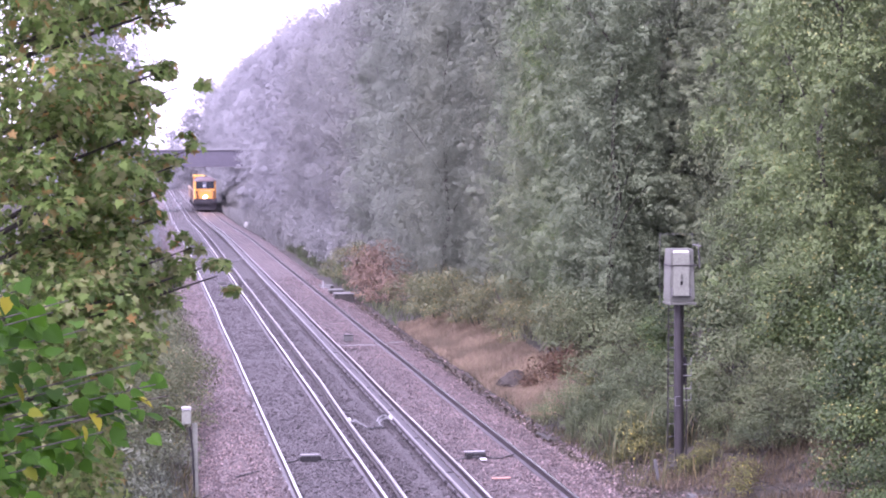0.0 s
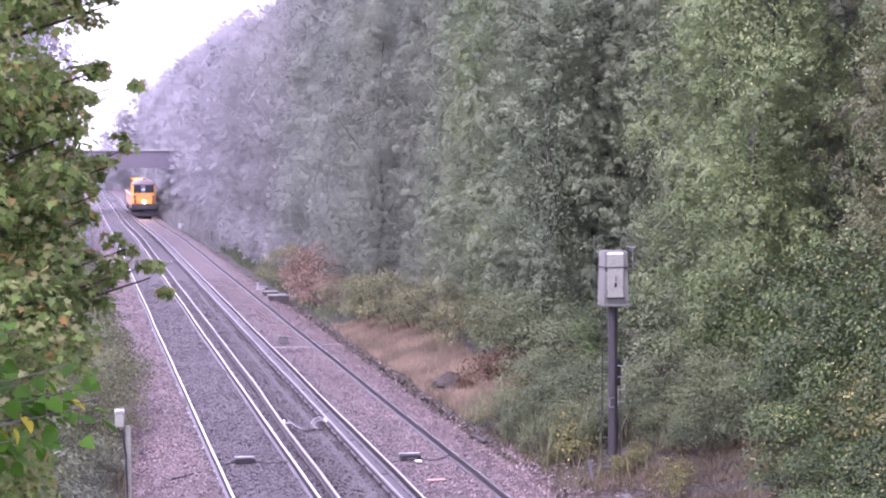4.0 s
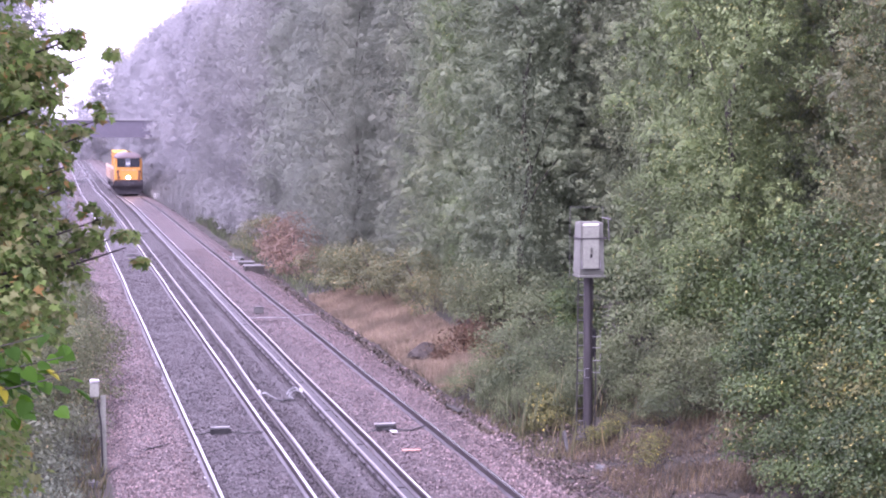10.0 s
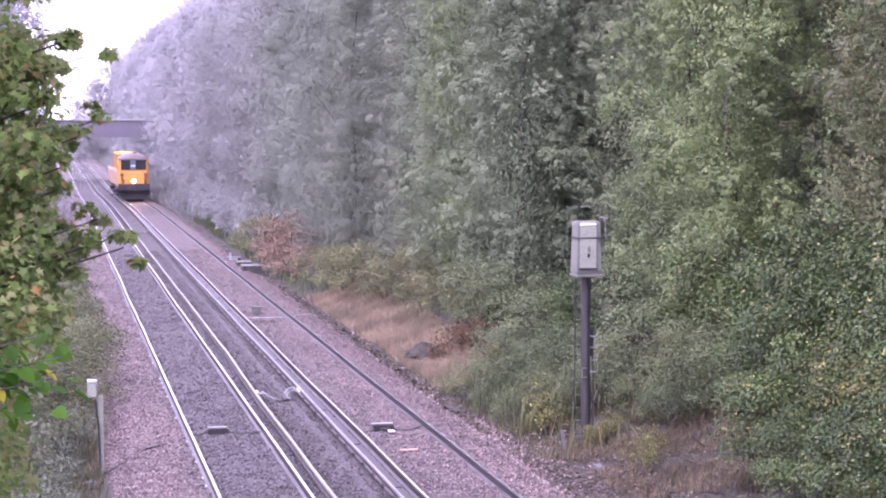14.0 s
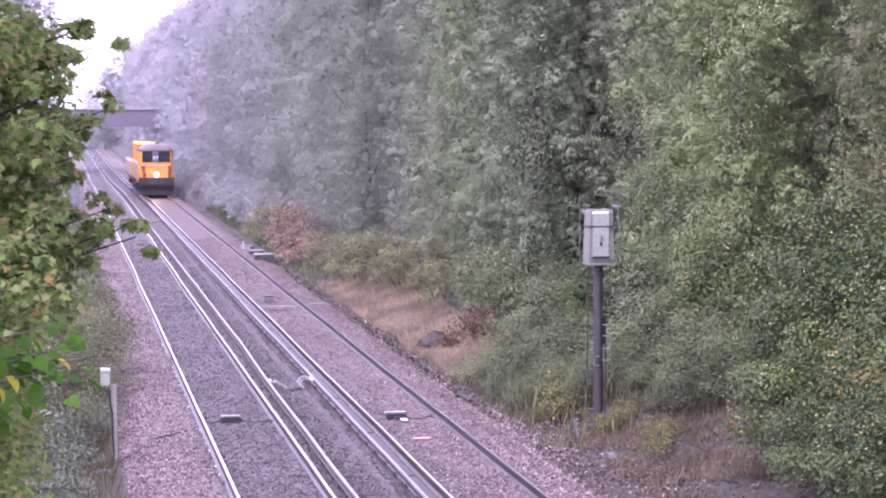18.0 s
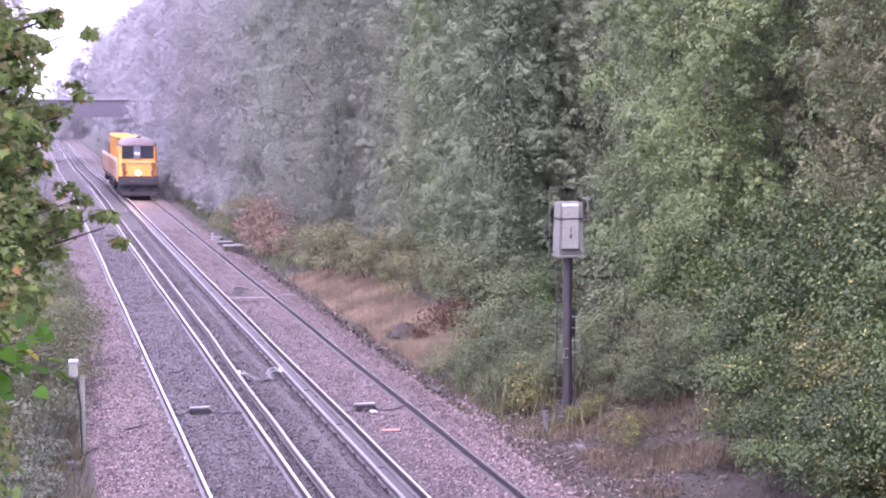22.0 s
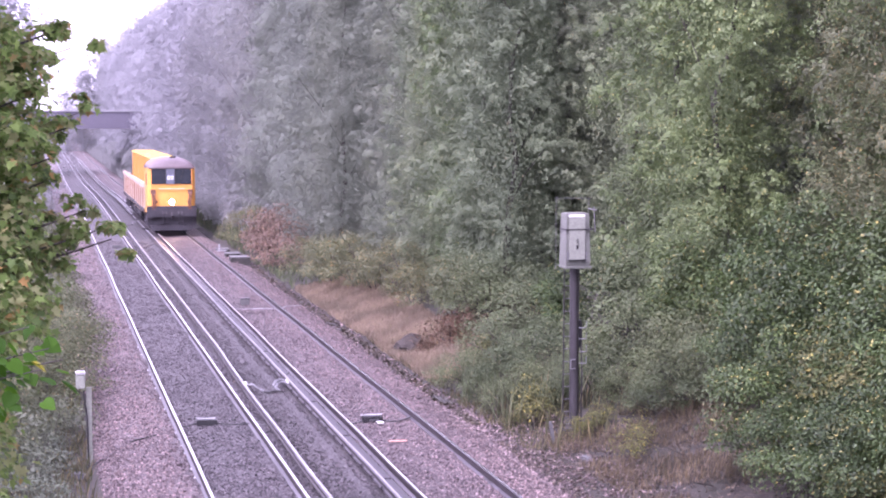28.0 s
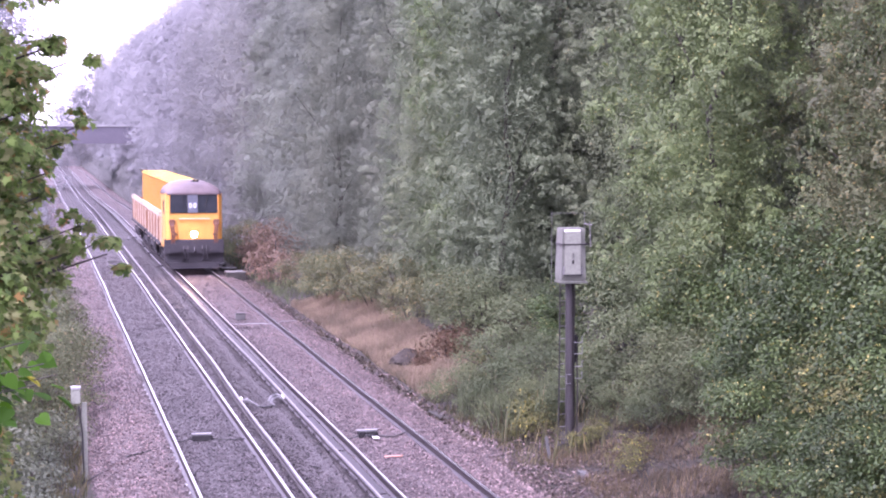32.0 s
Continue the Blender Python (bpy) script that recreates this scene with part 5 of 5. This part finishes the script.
def make_near_tree():
    """The sycamore that leans into view beside the bridge: boughs, twigs and large lobed leaves."""
    rng = np.random.default_rng(52)
    tree = holder("sycamore_tree", pose(-2.7, 15.5, bank(-2.7)), "leafy green sycamore with a few yellow autumn leaves", "tree")
    o = Vector((-2.7, 15.5, bank(-2.7)))
    pts = [(0, 0, -0.4), (0.1, 0, 1.5), (0.0, 0.1, 3.2), (0.15, 0.0, 5.0), (0.1, 0.1, 7.0), (0.2, 0.0, 9.6)]
    part("trunk", pipe(pts, [0.17, 0.15, 0.13, 0.11, 0.08, 0.03], 10), BARK, tree)
    # the tips of the boughs that reach towards the line
    tips = [(0.36, 15.6, 7.46), (0.05, 15.2, 7.5), (0.31, 15.6, 6.70), (0.26, 15.2, 6.86), (0.14, 15.0, 6.6), (0.37, 15.8, 6.12), (0.28, 15.2, 6.0), (0.16, 15.4, 5.74), (0.1, 16.2, 5.5),
            (0.64, 15.4, 5.0), (0.48, 15.0, 5.1), (0.42, 16.0, 5.22), (0.3, 15.6, 4.9), (0.1, 15.5, 4.35), (0.0, 15.4, 6.3), (-0.02, 15.2, 5.3), (-0.1, 16, 8.0), (-0.25, 15.4, 8.6)]
    cs, rs = [], []
    for x, y, z in tips:
        tip = Vector((x, y, z)) - o
        base = Vector((0.1, 0, max(1.2, tip.z - 1.3)))
        mid = base.lerp(tip, 0.55) + Vector((0, 0, 0.12))
        part("bough", pipe([base, mid, tip], [0.045, 0.026, 0.006], 6), BARK, tree)
        for f, r in ((1.0, 0.10), (0.97, 0.13), (0.92, 0.17), (0.87, 0.19), (0.82, 0.20), (0.76, 0.24), (0.70, 0.28), (0.63, 0.3)):
            p = mid.lerp(tip, (f - 0.55) / 0.45) + Vector(rng.normal(size=3) * 0.085)
            cs.append(p), rs.append(r)
    n = 1150
    fill = np.stack([-0.1 - 2.4 * rng.uniform(0, 1, n) ** 1.2, rng.uniform(13.4, 18.0, n), rng.uniform(1.5, 9.0, n)], 1)
    # a gap where the sky shows between the upper boughs
    fill = fill[~((fill[:, 0] > -0.45) & (np.abs(fill[:, 2] - 7.05) < 0.16))]
    n = len(fill)
    low = fill[:, 2] < 4.0
    fill[low, 0] -= 0.3
    fill = fill - np.array(o)
    c, r = np.array([list(p) for p in cs]), np.array(rs)
    many = (12 + 150 * r).astype(int)
    c, r = np.repeat(c, many, axis=0), np.repeat(r, many)
    outer = new("crown", foliage("crown", rng, c, r, 1, 0.082, LEAF_NEAR, LEAF_LOBED, 0.7))
    outer.parent = tree
    c, r = fill, rng.uniform(0.2, 0.42, n)
    many = (6 + 88 * r).astype(int)
    c, r = np.repeat(c, many, axis=0), np.repeat(r, many)
    inner = new("inner_leaves", foliage("inner_leaves", rng, c, r, 1, 0.082, LEAF_NEAR, LEAF_LOBED, 0.7))
    inner.parent = tree


def make_near_sapling():
    """Long lime-green shoots with heart-shaped leaves, close below the parapet."""
    rng = np.random.default_rng(61)
    base = Vector((-1.9, 8.2, bank(-1.9)))
    tree = holder("lime_sapling", Matrix.Translation(base), "young lime with large bright green leaves near the bridge", "tree")
    part("trunk", pipe([(0, 0, -0.3), (0.05, 0, 1.6), (0.2, 0.05, 3.2), (0.35, 0, 4.6)], [0.07, 0.055, 0.04, 0.015], 8), BARK, tree)
    spots = []
    shoots = [(0.10, 8.0, 4.98), (0.04, 8.1, 5.02), (0.0, 7.9, 4.95), (-0.05, 8.3, 5.1), (-0.08, 8.0, 4.93), (-0.2, 7.8, 4.85), (-0.2, 8.2, 5.05), (-0.28, 8.0, 5.3)] + [(rng.uniform(-1.1, -0.32), rng.uniform(7.3, 9.0), rng.uniform(3.6, 5.5)) for _ in range(46)]
    for x, y, z in shoots:
        tip = Vector((x, y, z)) - base
        start = Vector((0.2, 0.0, max(0.8, tip.z - 0.7)))
        mid = start.lerp(tip, 0.5) + Vector((0, 0, 0.16))
        part("bough", pipe([start, mid, tip], [0.007, 0.005, 0.003], 6), BARK, tree)
        for k in range(32):
            f = 0.25 + 0.75 * k / 31
            p = start.lerp(mid, f * 2) if f < 0.5 else mid.lerp(tip, f * 2 - 1)
            spots.append(p + Vector(rng.uniform(-0.12, 0.12, 3)) + Vector((0, 0, -0.05)))
    at = np.array([list(p) for p in spots])
    m = len(at)
    normal = np.array([0.2, -0.5, 0.8]) + rng.normal(size=(m, 3)) * 0.4
    along = np.array([0.6, -0.2, -0.7]) + rng.normal(size=(m, 3)) * 0.45
    lv = new("leaves", scatter("leaves", at, normal, along, rng.uniform(0.06, 0.11, m), LEAF_HEART, LEAF_LIME))
    lv.parent = tree


make_ground()
make_ballast()
make_bridge()
make_rails()
make_conductor_rails()
make_guard_board()
make_jumper(38.0, LEFT_C, RIGHT_C)
make_jumper(97.0, LEFT_C, RIGHT_C)
make_sensor_left()
make_sensor_right()
make_track_bits()
make_trough()
make_cabinets()
make_signal()
make_marker()
LOCO, LOCO_SETS = make_locomotive()
WAGON, WAGON_SETS = make_wagon()
make_woods()
make_undergrowth()
make_grass()
make_heap()
make_near_tree()
make_near_sapling()
make_litter()
make_moss()
make_twigs()
make_stones()


# ---- what moves: the train rolls slowly towards the bridge ----
TRAIN = [(float(i), 190.6 - 3.684 * i) for i in range(33)]


def front_at(t):
    ts, ys = [r[0] for r in TRAIN], [r[1] for r in TRAIN]
    return float(np.interp(t, ts, ys))


def motions():
    walk(LOCO, [(t, pose(TRAIN_X, y, -dip(y + 5))) for t, y in TRAIN])
    walk(WAGON, [(t, pose(TRAIN_X, y + 12.9, -dip(y + 18))) for t, y in TRAIN])
    for sets in (LOCO_SETS, WAGON_SETS):
        for w, y, r in sets:
            rows = [(0.15 * i, pose(0, y, r, -math.degrees((front_at(0) - front_at(0.15 * i)) / r))) for i in range(214)]
            walk(w, rows)


motions()
